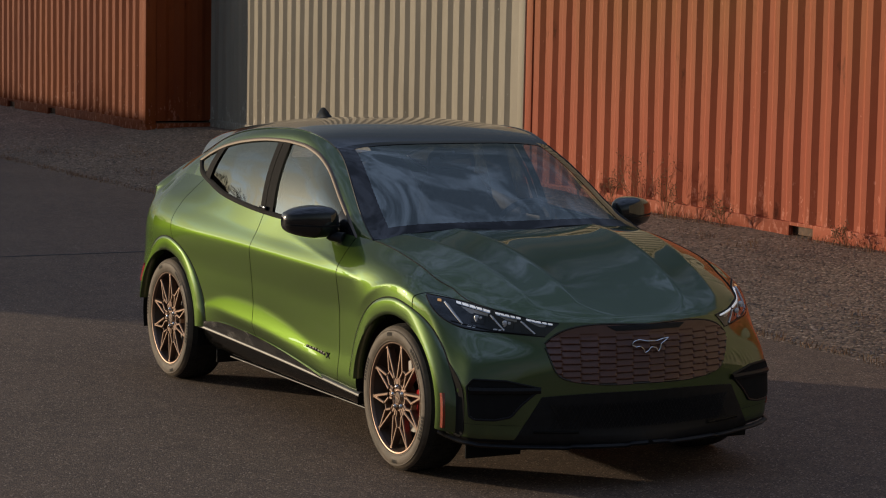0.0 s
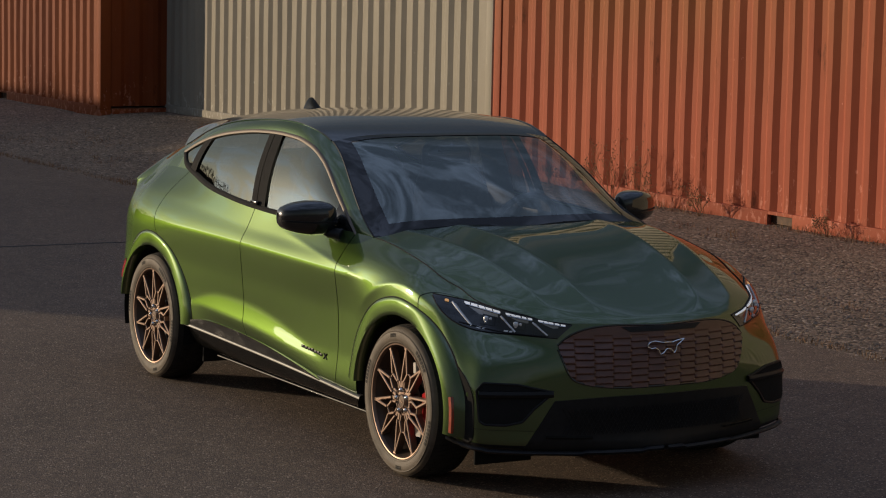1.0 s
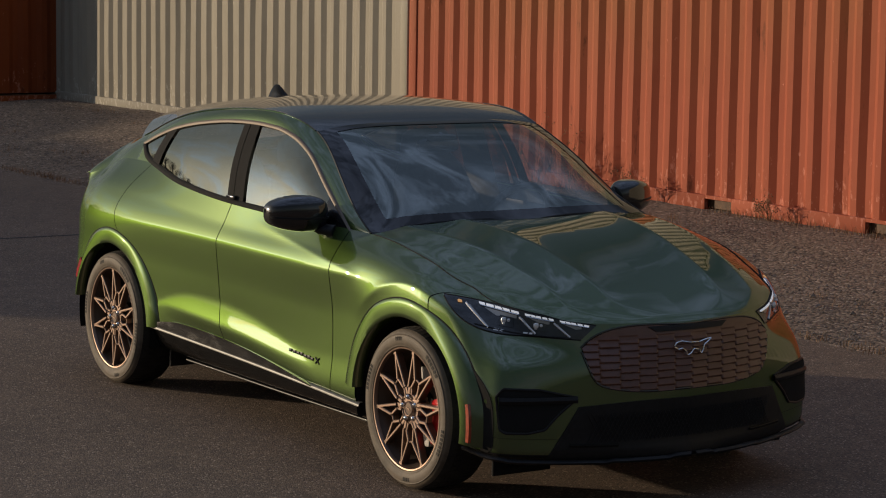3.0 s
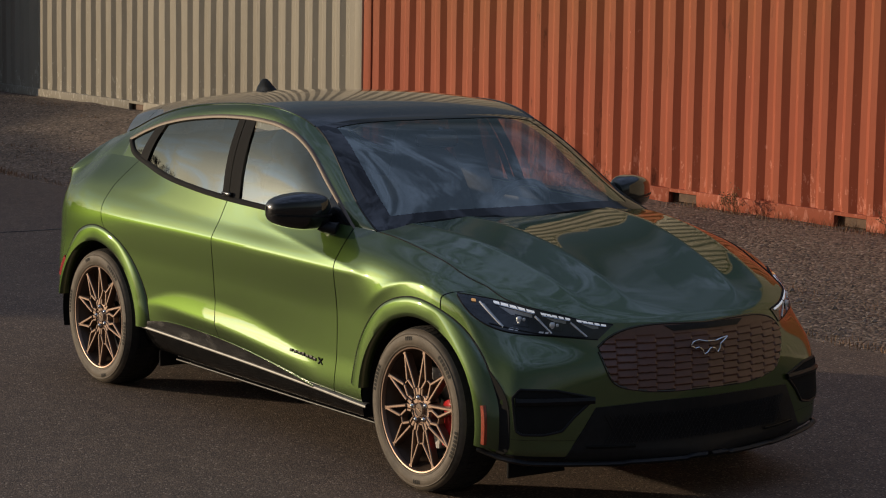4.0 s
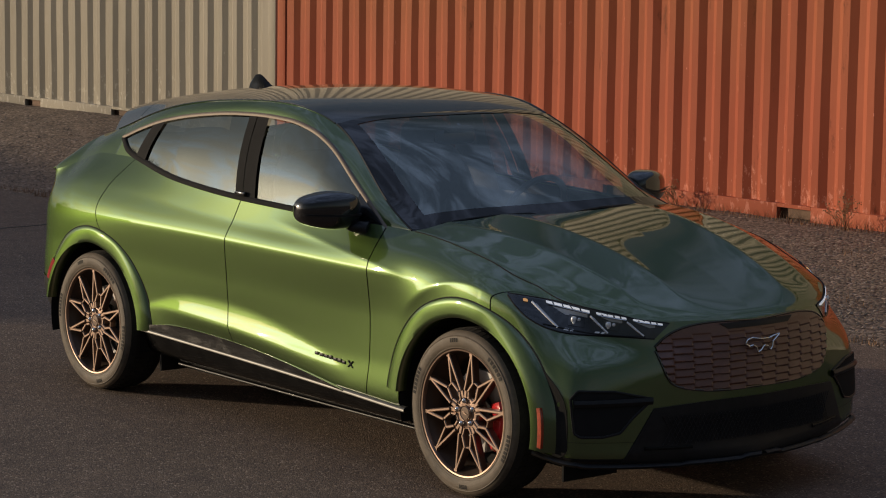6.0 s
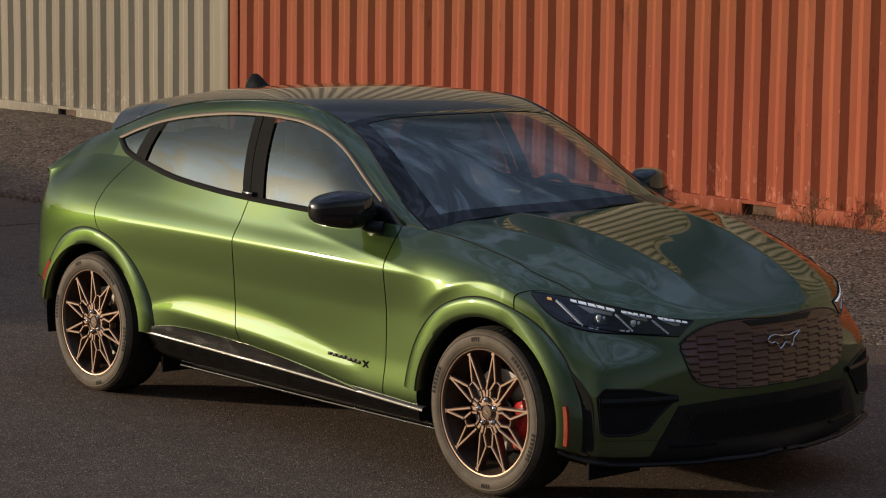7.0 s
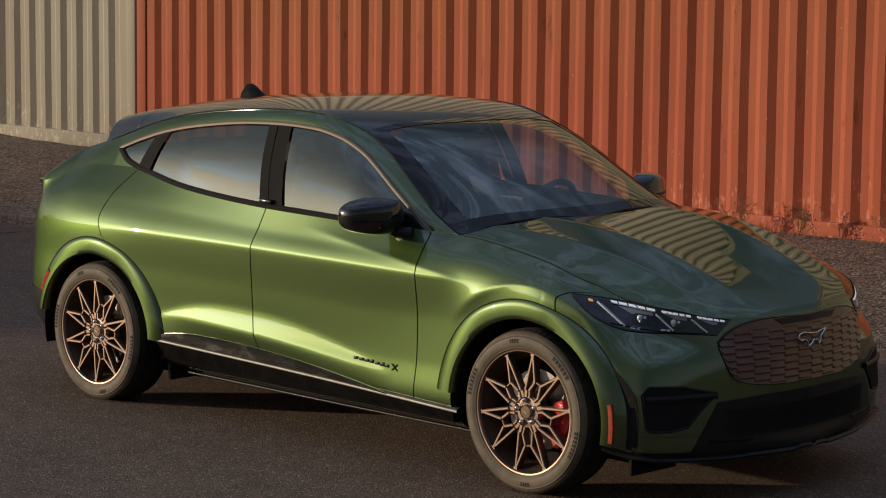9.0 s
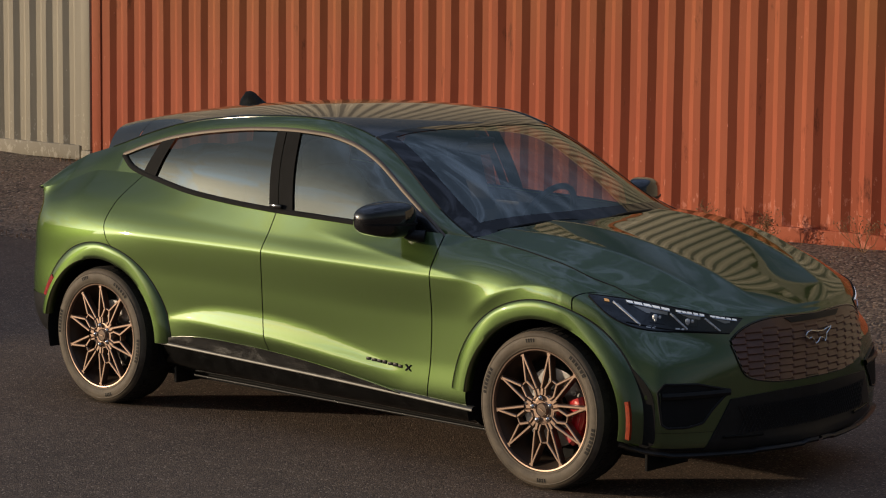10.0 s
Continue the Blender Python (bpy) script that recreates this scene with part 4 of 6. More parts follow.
def shoulder(x):
    """The edge between the rear pillar and the tailgate, from the roof down to the tail's shoulder."""
    if x > -1.98:
        return (x, *edge(x))
    f = (x + 1.98) / (TAIL_X + 1.98)
    w0, z0 = edge(-1.98)
    w1, z1 = skin(station(TAIL_X, TOP), TOP)[1:]
    return (x, w0 + (float(w1) - w0) * f, z0 + (float(z1) - z0) * f + 0.012 * math.sin(math.pi * f))


def build_top(car):
    # roof, front edge bowed
    bm = bmesh.new()
    rows = []
    for i in range(71):
        x = -1.52 + (0.228 + 1.52) * i / 70
        rows.append([dome(x, u / 24) for u in range(-24, 25)])
    grid_mesh(bm, rows)
    part("roof", bm, ROOF_BLACK, car, "gloss black roof", 60)
    bm = bmesh.new()
    rows = []
    for i in range(21):
        rows.append([dome(-1.526 - (0.345 - 0.07 * (u / 24) ** 2) * (1 - i / 20), u / 24) for u in range(-24, 25)])
    under = [Vector((p.x + 0.05, p.y * 0.98, p.z - 0.05)) for p in rows[0]]
    grid_mesh(bm, [under] + rows)
    part("roof_spoiler", bm, ROOF_BLACK, car, "gloss black roof spoiler", 60)
    # tailgate glass and lid
    for name, xa, xb, mat, label in (("rear_window", -1.70, -2.05, SIDE_GLASS, "dark rear window"), ("tailgate", -2.05, TAIL_X, PAINT, "green tailgate")):
        bm = bmesh.new()
        rows = []
        for i in range(13):
            x, w, z = shoulder(xa + (xb - xa) * i / 12)
            rows.append([Vector((x - 0.10 * (1 - (u / 10) ** 2), (w - 0.002) * u / 10, z - 0.006 - 0.05 * (1 - (u / 10) ** 2))) for u in range(-10, 11)])
        grid_mesh(bm, rows)
        part(name, bm, mat, car, label)
    bm = bmesh.new()
    rows = []
    for i in range(9):
        row = []
        for u in range(-16, 17):
            q = skin(round(2.05 * abs(u) / 16, 5), TOP)
            y = (1 if u > 0 else -1) * q[1]
            row.append(Vector((q[0] + (i / 8) * 0.12, y * (1 - 0.1 * i / 8), q[2] - 0.03 * (i / 8))))
        rows.append(row)
    grid_mesh(bm, rows)
    part("tailgate_lid", bm, PAINT, car)
    # windscreen with black border
    bm = bmesh.new()
    grid_mesh(bm, [[screen_point(i / 30, u / 24) for u in range(-24, 25)] for i in range(31)])
    part("windscreen", bm, SCREEN_GLASS, car, "raked windscreen reflecting the sky", 60)
    bm = bmesh.new()
    d = Vector((0.0015, 0, 0.002))
    for qa, qb, ua, ub in ((0.0, 0.065, -1, 1), (0.885, 1.0, -1, 1)):
        grid_mesh(bm, [[screen_point(qa + (qb - qa) * i / 3, ua + (ub - ua) * k / 40) + d for k in range(41)] for i in range(4)])
    for ua, ub in ((-0.995, -0.875), (0.875, 0.995)):
        grid_mesh(bm, [[screen_point(0.065 + 0.82 * i / 24, ua + (ub - ua) * k / 3) + d for k in range(4)] for i in range(25)])
    part("windscreen_border", bm, FRIT, car, "black printed border of the windscreen", 60)
    # cowl
    bm = bmesh.new()
    rows = []
    for k in range(41):
        u = -1 + 2 * k / 40
        p = screen_point(1.0, u)
        rows.append([p + Vector((-0.01, 0, 0.006)), p + Vector((0.05, 0, -0.012)), p + Vector((0.11, 0, -0.03))])
    grid_mesh(bm, rows)
    part("cowl", bm, TRIM_BLACK, car, "black plastic cowl below the windscreen")
    # bonnet
    bm = bmesh.new()
    rows = []
    for i in range(81):
        q = i / 80
        row = []
        for k in range(161):
            u = -1 + 2 * k / 160
            back = 1.0 + 0.155 * (1 - abs(u) ** 2.2)
            x = NOSE_X - 0.0005 - (NOSE_X - back) * (1 - q) ** 1.6
            row.append(bonnet_point(x, u))
        rows.append(row)
    rear = [p + Vector((0.012, 0, -0.03)) for p in rows[0]]
    grid_mesh(bm, [rear] + rows)
    part("bonnet", bm, PAINT, car, "green bonnet with two long power bulges", 60)
    for side in (-1, 1):
        line = []
        for i in range(49):
            x = 1.01 + (1.99 - 1.01) * i / 48
            p = bonnet_width(x)
            line.append(Vector((x, side * float(p[1]), p[2] + 0.0005)))
        part("bonnet_seam", tube(bmesh.new(), line, 0.0026, 5), SHADOW_GAP, car)
    # floor pan
    bm = box(bmesh.new(), (-2.0, -0.70, 0.17), (2.05, 0.70, 0.30))
    part("floor_pan", bm, LINER, car, "flat black floor pan", 0)


def bar(bm, p, q, width, y0, y1, taper=1.0):
    """A straight spoke between two points (x, z), from depth y0 (outer) to y1."""
    p, q = Vector(p), Vector(q)
    d = (q - p).normalized()
    n = Vector((-d.y, d.x)) * width / 2
    c = 0.0034
    rows = []
    for pt, w in ((p, 1.0), (q, taper)):
        m = n * w
        k = n.normalized() * c
        rows.append([(pt.x - m.x, y1, pt.y - m.y), (pt.x - m.x, y0 + c, pt.y - m.y), (pt.x - m.x + k.x, y0, pt.y - m.y + k.y), (pt.x + m.x - k.x, y0, pt.y + m.y - k.y), (pt.x + m.x, y0 + c, pt.y + m.y), (pt.x + m.x, y1, pt.y + m.y)])
    vs = grid_mesh(bm, rows, close=True)
    bm.faces.new(vs[0])
    bm.faces.new(vs[1])


def polar(r, a):
    return (r * math.cos(radians(a)), r * math.sin(radians(a)))


def build_wheel(parent):
    """A wheel about the y axis, its outer face towards -y."""
    bm = bmesh.new()
    lathe(bm, [(0.270, -0.108), (0.274, -0.113), (0.272, -0.117), (0.266, -0.116), (0.2615, -0.107), (0.2605, -0.10)], 96)
    wheel = part("wheel", bm, BRONZE, parent, "bronze ten-tip alloy wheel with dusty tyre", 35)
    bm = bmesh.new()
    lathe(bm, [(0.2605, -0.10), (0.254, -0.08), (0.235, -0.05), (0.228, 0.06), (0.25, 0.112), (0.262, 0.116), (0.262, 0.108)], 72)
    part("rim_barrel", bm, BRONZE_DARK, wheel, "dark inner rim barrel", 35)
    bm = bmesh.new()
    profile = [(0.266, -0.095), (0.270, -0.107), (0.277, -0.116), (0.292, -0.1225), (0.308, -0.1245), (0.324, -0.1225), (0.337, -0.116), (0.345, -0.108), (0.350, -0.098)]
    lathe(bm, profile, 96)
    part("tyre_sidewall", bm, TYRE, wheel, "dusty brown tyre sidewall", 40)
    bm = bmesh.new()
    lathe(bm, [(0.350, -0.098), (0.3535, -0.088), (0.356, -0.07), (0.357, -0.02), (0.357, 0.02), (0.356, 0.07), (0.350, 0.100), (0.334, 0.118), (0.30, 0.122), (0.262, 0.108)], 96)
    tread = part("tread_base", bm, TREAD, wheel, "dark tyre tread")
    # tread blocks: shoulder lugs and circumferential ribs
    bm = bmesh.new()
    for i in range(72):
        a = 2 * math.pi * i / 72
        for y0, y1, r0, sk in ((-0.098, -0.066, 0.0, 0.0), (-0.060, -0.022, 0.0, 0.012), (0.022, 0.06, 0.0, 0.012), (0.066, 0.098, 0.0, 0.0)):
            rows = []
            for aa, yy in ((a, y0), (a + 0.066, y0), (a + 0.066 + sk, y1), (a + sk, y1)):
                rr = 0.3595 if abs(yy) < 0.08 else 0.3515
                rows.append(((rr - 0.012) * math.cos(aa), yy, (rr - 0.012) * math.sin(aa)))
                rows.append((rr * math.cos(aa), yy, rr * math.sin(aa)))
            v = [bm.verts.new(p) for p in rows]
            bm.faces.new((v[1], v[3], v[5], v[7]))
            for k in range(4):
                j = (k + 1) % 4
                bm.faces.new((v[2 * k], v[2 * j], v[2 * j + 1], v[2 * k + 1]))
    tagged(part("tread_block", bm, TREAD, wheel, "tyre tread blocks", 0), kind="stuff")
    # unreadable maker's marks as plain raised bars on the sidewall
    for start, count, r, w in ((150, 7, 0.313, 2.3), (330, 7, 0.313, 2.3), (35, 6, 0.313, 2.6), (95, 4, 0.311, 1.4), (270, 4, 0.311, 1.4)):
        bm = bmesh.new()
        for k in range(count):
            a0 = start + k * (w + 1.1)
            v = [bm.verts.new((polar(rr, aa)[0], -0.1256, polar(rr, aa)[1])) for rr in (r - 0.0085, r + 0.0085) for aa in (a0, a0 + w)]
            bm.faces.new((v[0], v[1], v[3], v[2]))
        tagged(part("sidewall_bar", bm, TREAD, wheel, "dark raised bars of the sidewall lettering", 0), kind="stuff")
    bm = bmesh.new()
    lathe(bm, [(0.326, -0.1216), (0.329, -0.1228), (0.332, -0.1188)], 96)
    lathe(bm, [(0.276, -0.1185), (0.279, -0.1205), (0.282, -0.1205)], 96)
    part("sidewall_rib", bm, TYRE, wheel)
    for k in range(5):
        f = -82 + 72 * k
        bm = bmesh.new()
        for s in (-1, 1):
            tip, cell, sidep, hub, inner = polar(0.2595, f + 19 * s), polar(0.148, f + 7 * s), polar(0.098, f + 17 * s), polar(0.098, f + 28 * s), polar(0.066, f + 13 * s)
            bar(bm, tip, cell, 0.0135, -0.106, -0.072)
            bar(bm, tip, hub, 0.0135, -0.106, -0.072)
            bar(bm, cell, sidep, 0.0135, -0.103, -0.07)
            bar(bm, sidep, inner, 0.0125, -0.099, -0.065)
            bar(bm, hub, polar(0.066, f + 30 * s), 0.019, -0.099, -0.06)
            x, z = tip
            box(bm, (x - 0.009, -0.107, z - 0.009), (x + 0.009, -0.08, z + 0.009))
        bar(bm, polar(0.148, f + 7), polar(0.148, f - 7), 0.010, -0.100, -0.07)
        bar(bm, polar(0.066, f + 13), polar(0.066, f - 13), 0.010, -0.094, -0.065)
        part("spoke", bm, BRONZE, wheel, "split bronze spoke", 30)
    bm = bmesh.new()
    lathe(bm, [(0.0, -0.092), (0.036, -0.092), (0.040, -0.088), (0.066, -0.090), (0.074, -0.086), (0.079, -0.070), (0.080, -0.04)], 60)
    part("hub", bm, BRONZE, wheel, "bronze hub face", 35)
    bm = bmesh.new()
    lathe(bm, [(0.0, -0.1015), (0.026, -0.1010), (0.030, -0.098), (0.032, -0.086)], 40)
    part("centre_cap", bm, BRONZE_DARK, wheel, "dark centre cap with a plain bronze emblem", 35)
    bm = bmesh.new()
    lathe(bm, [(0.0285, -0.0995), (0.0305, -0.1025), (0.033, -0.0985), (0.034, -0.088)], 40)
    for dx, dz, w, h in ((-0.009, 0.004, 0.012, 0.0035), (0.0, 0.0, 0.014, 0.0045), (0.009, -0.004, 0.012, 0.0035)):
        box(bm, (dx - w / 2, -0.1045, dz - h / 2), (dx + w / 2, -0.1005, dz + h / 2))
    part("cap_ring", bm, BRONZE, wheel, "bronze ring and plain emblem on the cap", 35)
    for k in range(5):
        x, z = polar(0.0525, -82 + 36 + 72 * k)
        bm = bmesh.new()
        lathe(bm, [(0.0, -0.1085), (0.0065, -0.108), (0.0105, -0.1035), (0.0122, -0.099), (0.0130, -0.085)], 16)
        bmesh.ops.translate(bm, verts=bm.verts, vec=(x, 0, z))
        part("lug_nut", bm, CHROME, wheel, "chrome lug nut", 50)
    bm = bmesh.new()
    lathe(bm, [(0.08, -0.012), (0.176, -0.012), (0.178, -0.006), (0.176, 0.012), (0.08, 0.012)], 72)
    part("brake_disc", bm, DISC_STEEL, wheel, "steel brake disc", 35)
    # added dark disc stands for the shade seen between the spokes
    bm = bmesh.new()
    lathe(bm, [(0.0, 0.03), (0.236, 0.03)], 48)
    part("inner_shade", bm, LINER, wheel, "dark disc for the shade inside the wheel")
    return wheel


def build_wheels(car):
    first = build_wheel(car)
    first.location = (AXLE, -0.8065, HUB_Z)
    for x, side in ((-AXLE, -1), (AXLE, 1), (-AXLE, 1)):
        m = pose(x, side * 0.8065, HUB_Z, 0, (-10 if x < 0 else 0), 180 if side > 0 else 0)
        copy_thing(first, m)
    for x, side, ahead in ((AXLE, -1, 1), (-AXLE, -1, 1), (AXLE, 1, 1), (-AXLE, 1, 1)):
        bm = bmesh.new()
        rows = []
        for i in range(11):
            a = -46 + 68 * i / 10
            rows.append([(x + polar(r, a)[0], side * y, HUB_Z + polar(r, a)[1]) for r, y in ((0.128, 0.80), (0.128, 0.862), (0.14, 0.872), (0.19, 0.872), (0.205, 0.858), (0.208, 0.79))])
        vs = grid_mesh(bm, rows)
        bm.faces.new(vs[0])
        bm.faces.new(vs[-1])
        part("brake_caliper", bm, RED_CALIPER if x > 0 else LINER, car, "red brake caliper" if x > 0 else "dark rear brake caliper", 40)


HEAD_TOP = ((1.735, 0.89, 0.892), (1.86, 0.82, 0.878), (2.022, 0.705, 0.852), (2.14, 0.59, 0.824), (2.232, 0.448, 0.793))
HEAD_LOW = ((1.735, 0.89, 0.886), (1.82, 0.87, 0.815), (1.923, 0.807, 0.763), (2.08, 0.67, 0.745), (2.206, 0.505, 0.734))
HEAD_DIR = (-0.75, -0.66, 0.0)


def head_at(q, r):
    """A place in the lamp: q from the outer tip (0) to the inner end (1), r from the top (0) to the bottom (1)."""
    n = 101
    return resample(HEAD_TOP, n)[int(q * 100)].lerp(resample(HEAD_LOW, n)[int(q * 100)], r)


def build_lamps(car):
    for side in (-1, 1):
        lamp = part("headlight", laid_patch(HEAD_TOP, HEAD_LOW, HEAD_DIR, 0.004, side, 44, 12, 0.03), LAMP_DARK, car, "slim dark headlight with three slanted light bars", 60)
        ring = [head_at(q / 30, 0) for q in range(31)] + [head_at(1 - q / 30, 1) for q in range(31)]
        part("lamp_seam", laid_strip(ring[:31], HEAD_DIR, 0.003, 0.006, side, 40), SHADOW_GAP, lamp)
        part("lamp_seam", laid_strip(ring[31:], HEAD_DIR, 0.003, 0.006, side, 40), SHADOW_GAP, lamp)
        for a, b in ((0.25, 0.53), (0.56, 0.75), (0.78, 0.97)):
            for k in range(5):
                q0 = a + (b - a) * k / 5
                q1 = q0 + (b - a) / 5 * 0.84
                part("light_bar", laid_patch([head_at(q0, 0.075), head_at(q1, 0.075)], [head_at(q0 + 0.012, 0.15), head_at(q1 + 0.012, 0.15)], HEAD_DIR, 0.008, side, 5, 3, 0.008, False), LAMP_LIT, lamp, "white daytime light segment", 40)
            part("light_shelf", laid_strip([head_at(a + 0.02, 0.185), head_at(b, 0.185)], HEAD_DIR, 0.009, 0.004, side, 14), CHROME, lamp, "thin bright shelf under the light bar", 40)
        for a in (0.17, 0.54, 0.76):
            b = min(0.99, a + (0.16 if a > 0.5 else 0.22))
            part("slanted_bar", laid_strip([head_at(a, 0.26), head_at(b, 0.88)], HEAD_DIR, 0.007, 0.008, side, 10, False), LAMP_WHITE, lamp, "slanted white bar")
        for a in (0.44, 0.65):
            bm = laid_patch([head_at(a - 0.02, 0.34), head_at(a + 0.075, 0.34)], [head_at(a + 0.005, 0.72), head_at(a + 0.10, 0.72)], HEAD_DIR, 0.007, side, 6, 5, 0.012, False)
            bezel = part("projector", bm, GLOSS_BLACK, lamp, "black projector bezel with a small clear lens", 40)
            bm = bmesh.new()
            for da, r, size in ((0.022, 0.50, 0.0125), (0.052, 0.47, 0.007), (0.03, 0.62, 0.006)):
                h = head_at(a + da, r)
                q = onto((h.x, side * h.y, h.z), (HEAD_DIR[0], side * HEAD_DIR[1], 0), 0.008)
                superellipsoid(bm, q, (size * 0.7, size, size), 0.7, 14, 8)
            tagged(part("lens", bm, LAMP_WHITE, bezel, "bright projector lens", 40), kind="stuff")
        part("housing_rib", laid_strip([head_at(0.30, 0.92), head_at(0.6, 0.92), head_at(0.93, 0.90)], HEAD_DIR, 0.007, 0.005, side, 24), TRIM_BLACK, lamp)
        for a in (0.43, 0.62):
            for k in range(5):
                part("reflector_cell", laid_patch([head_at(a + 0.014 * k, 0.84), head_at(a + 0.014 * k + 0.01, 0.84)], [head_at(a + 0.014 * k, 0.92), head_at(a + 0.014 * k + 0.01, 0.92)], HEAD_DIR, 0.007, side, 3, 2, 0.004, False), LAMP_WHITE, lamp)
        # silvered reflector between the slanted bars
        for a, b in ((0.30, 0.52), (0.60, 0.735), (0.81, 0.93)):
            part("reflector", laid_patch([head_at(a, 0.22), head_at(b, 0.22)], [head_at(a + 0.10, 0.40), head_at(b + 0.012, 0.34)], HEAD_DIR, 0.0062, side, 10, 4, 0.01, False), LAMP_SILVER, lamp, "satin silver reflector facet", 40)
        for a in (0.205, 0.565, 0.785):
            b = min(0.985, a + (0.13 if a > 0.5 else 0.19))
            part("reflector", laid_strip([head_at(a, 0.30), head_at(b, 0.86)], HEAD_DIR, 0.0065, 0.007, side, 10, False), LAMP_SILVER, lamp, "satin silver reflector facet", 40)
        part("turn_signal", laid_patch([head_at(0.11, 0.27), head_at(0.125, 0.23), head_at(0.142, 0.23)], [head_at(0.12, 0.40), head_at(0.135, 0.38), head_at(0.15, 0.34)], HEAD_DIR, 0.008, side, 8, 4, 0.008), AMBER_LIT, lamp, "small amber turn signal")
        # arch marker on the flare and the slot ahead of it
        for cx, t0, t1, mat, name, label in ((AXLE, -8.0, 13.0, AMBER, "side_marker", "tall amber side marker"), (-AXLE, 141.0, 157.0, RED_LENS, "rear_reflector", "tall red rear reflector")):
            bm = bmesh.new()
            rows = []
            for i in range(13):
                t = radians(t0 + (t1 - t0) * i / 12)
                yo = flare_y(cx, 0.478, t, side)
                y = yo + (max(0.936, yo + 0.004) - yo) * 0.62
                rows.append([(cx + arch_x(r, t), side * (y + dy), HUB_Z + r * math.sin(t)) for r, dy in ((0.424, 0.0), (0.425, 0.012), (0.441, 0.015), (0.457, 0.013), (0.458, 0.0))])
            vs = grid_mesh(bm, rows)
            bm.faces.new(vs[0])
            bm.faces.new(vs[-1])
            part(name, bm, mat, car, label, 40)
        left, right = [], []
        for i in range(13):
            t = -11 + 43 * i / 12
            w = 0.055 * smooth_step(34, 12, t) * smooth_step(-14, -8, t) + 0.006
            a, b = polar(0.492, t), polar(0.492 + w, t)
            left.append((AXLE + a[0] * wide(a[0]), 0.95, HUB_Z + a[1]))
            right.append((AXLE + b[0] * wide(b[0]), 0.95, HUB_Z + b[1]))
        part("air_curtain", laid_patch(left, right, (-0.25, -1, 0), 0.003, side, 26, 5, 0.03), LINER, car, "black air curtain slot beside the wheel", 50)
        p = onto((2.035, side * 0.86, 0.478), (-0.5, -0.86 * side, 0), 0.0)
        bm = bmesh.new()
        bmesh.ops.create_cone(bm, cap_ends=True, segments=20, radius1=0.011, radius2=0.010, depth=0.008, matrix=Matrix.Translation(p) @ Vector((0.5, 0.86 * side, 0)).to_track_quat("Z", "Y").to_matrix().to_4x4())
        part("parking_sensor", bm, PAINT, car, "round parking sensor", 30)


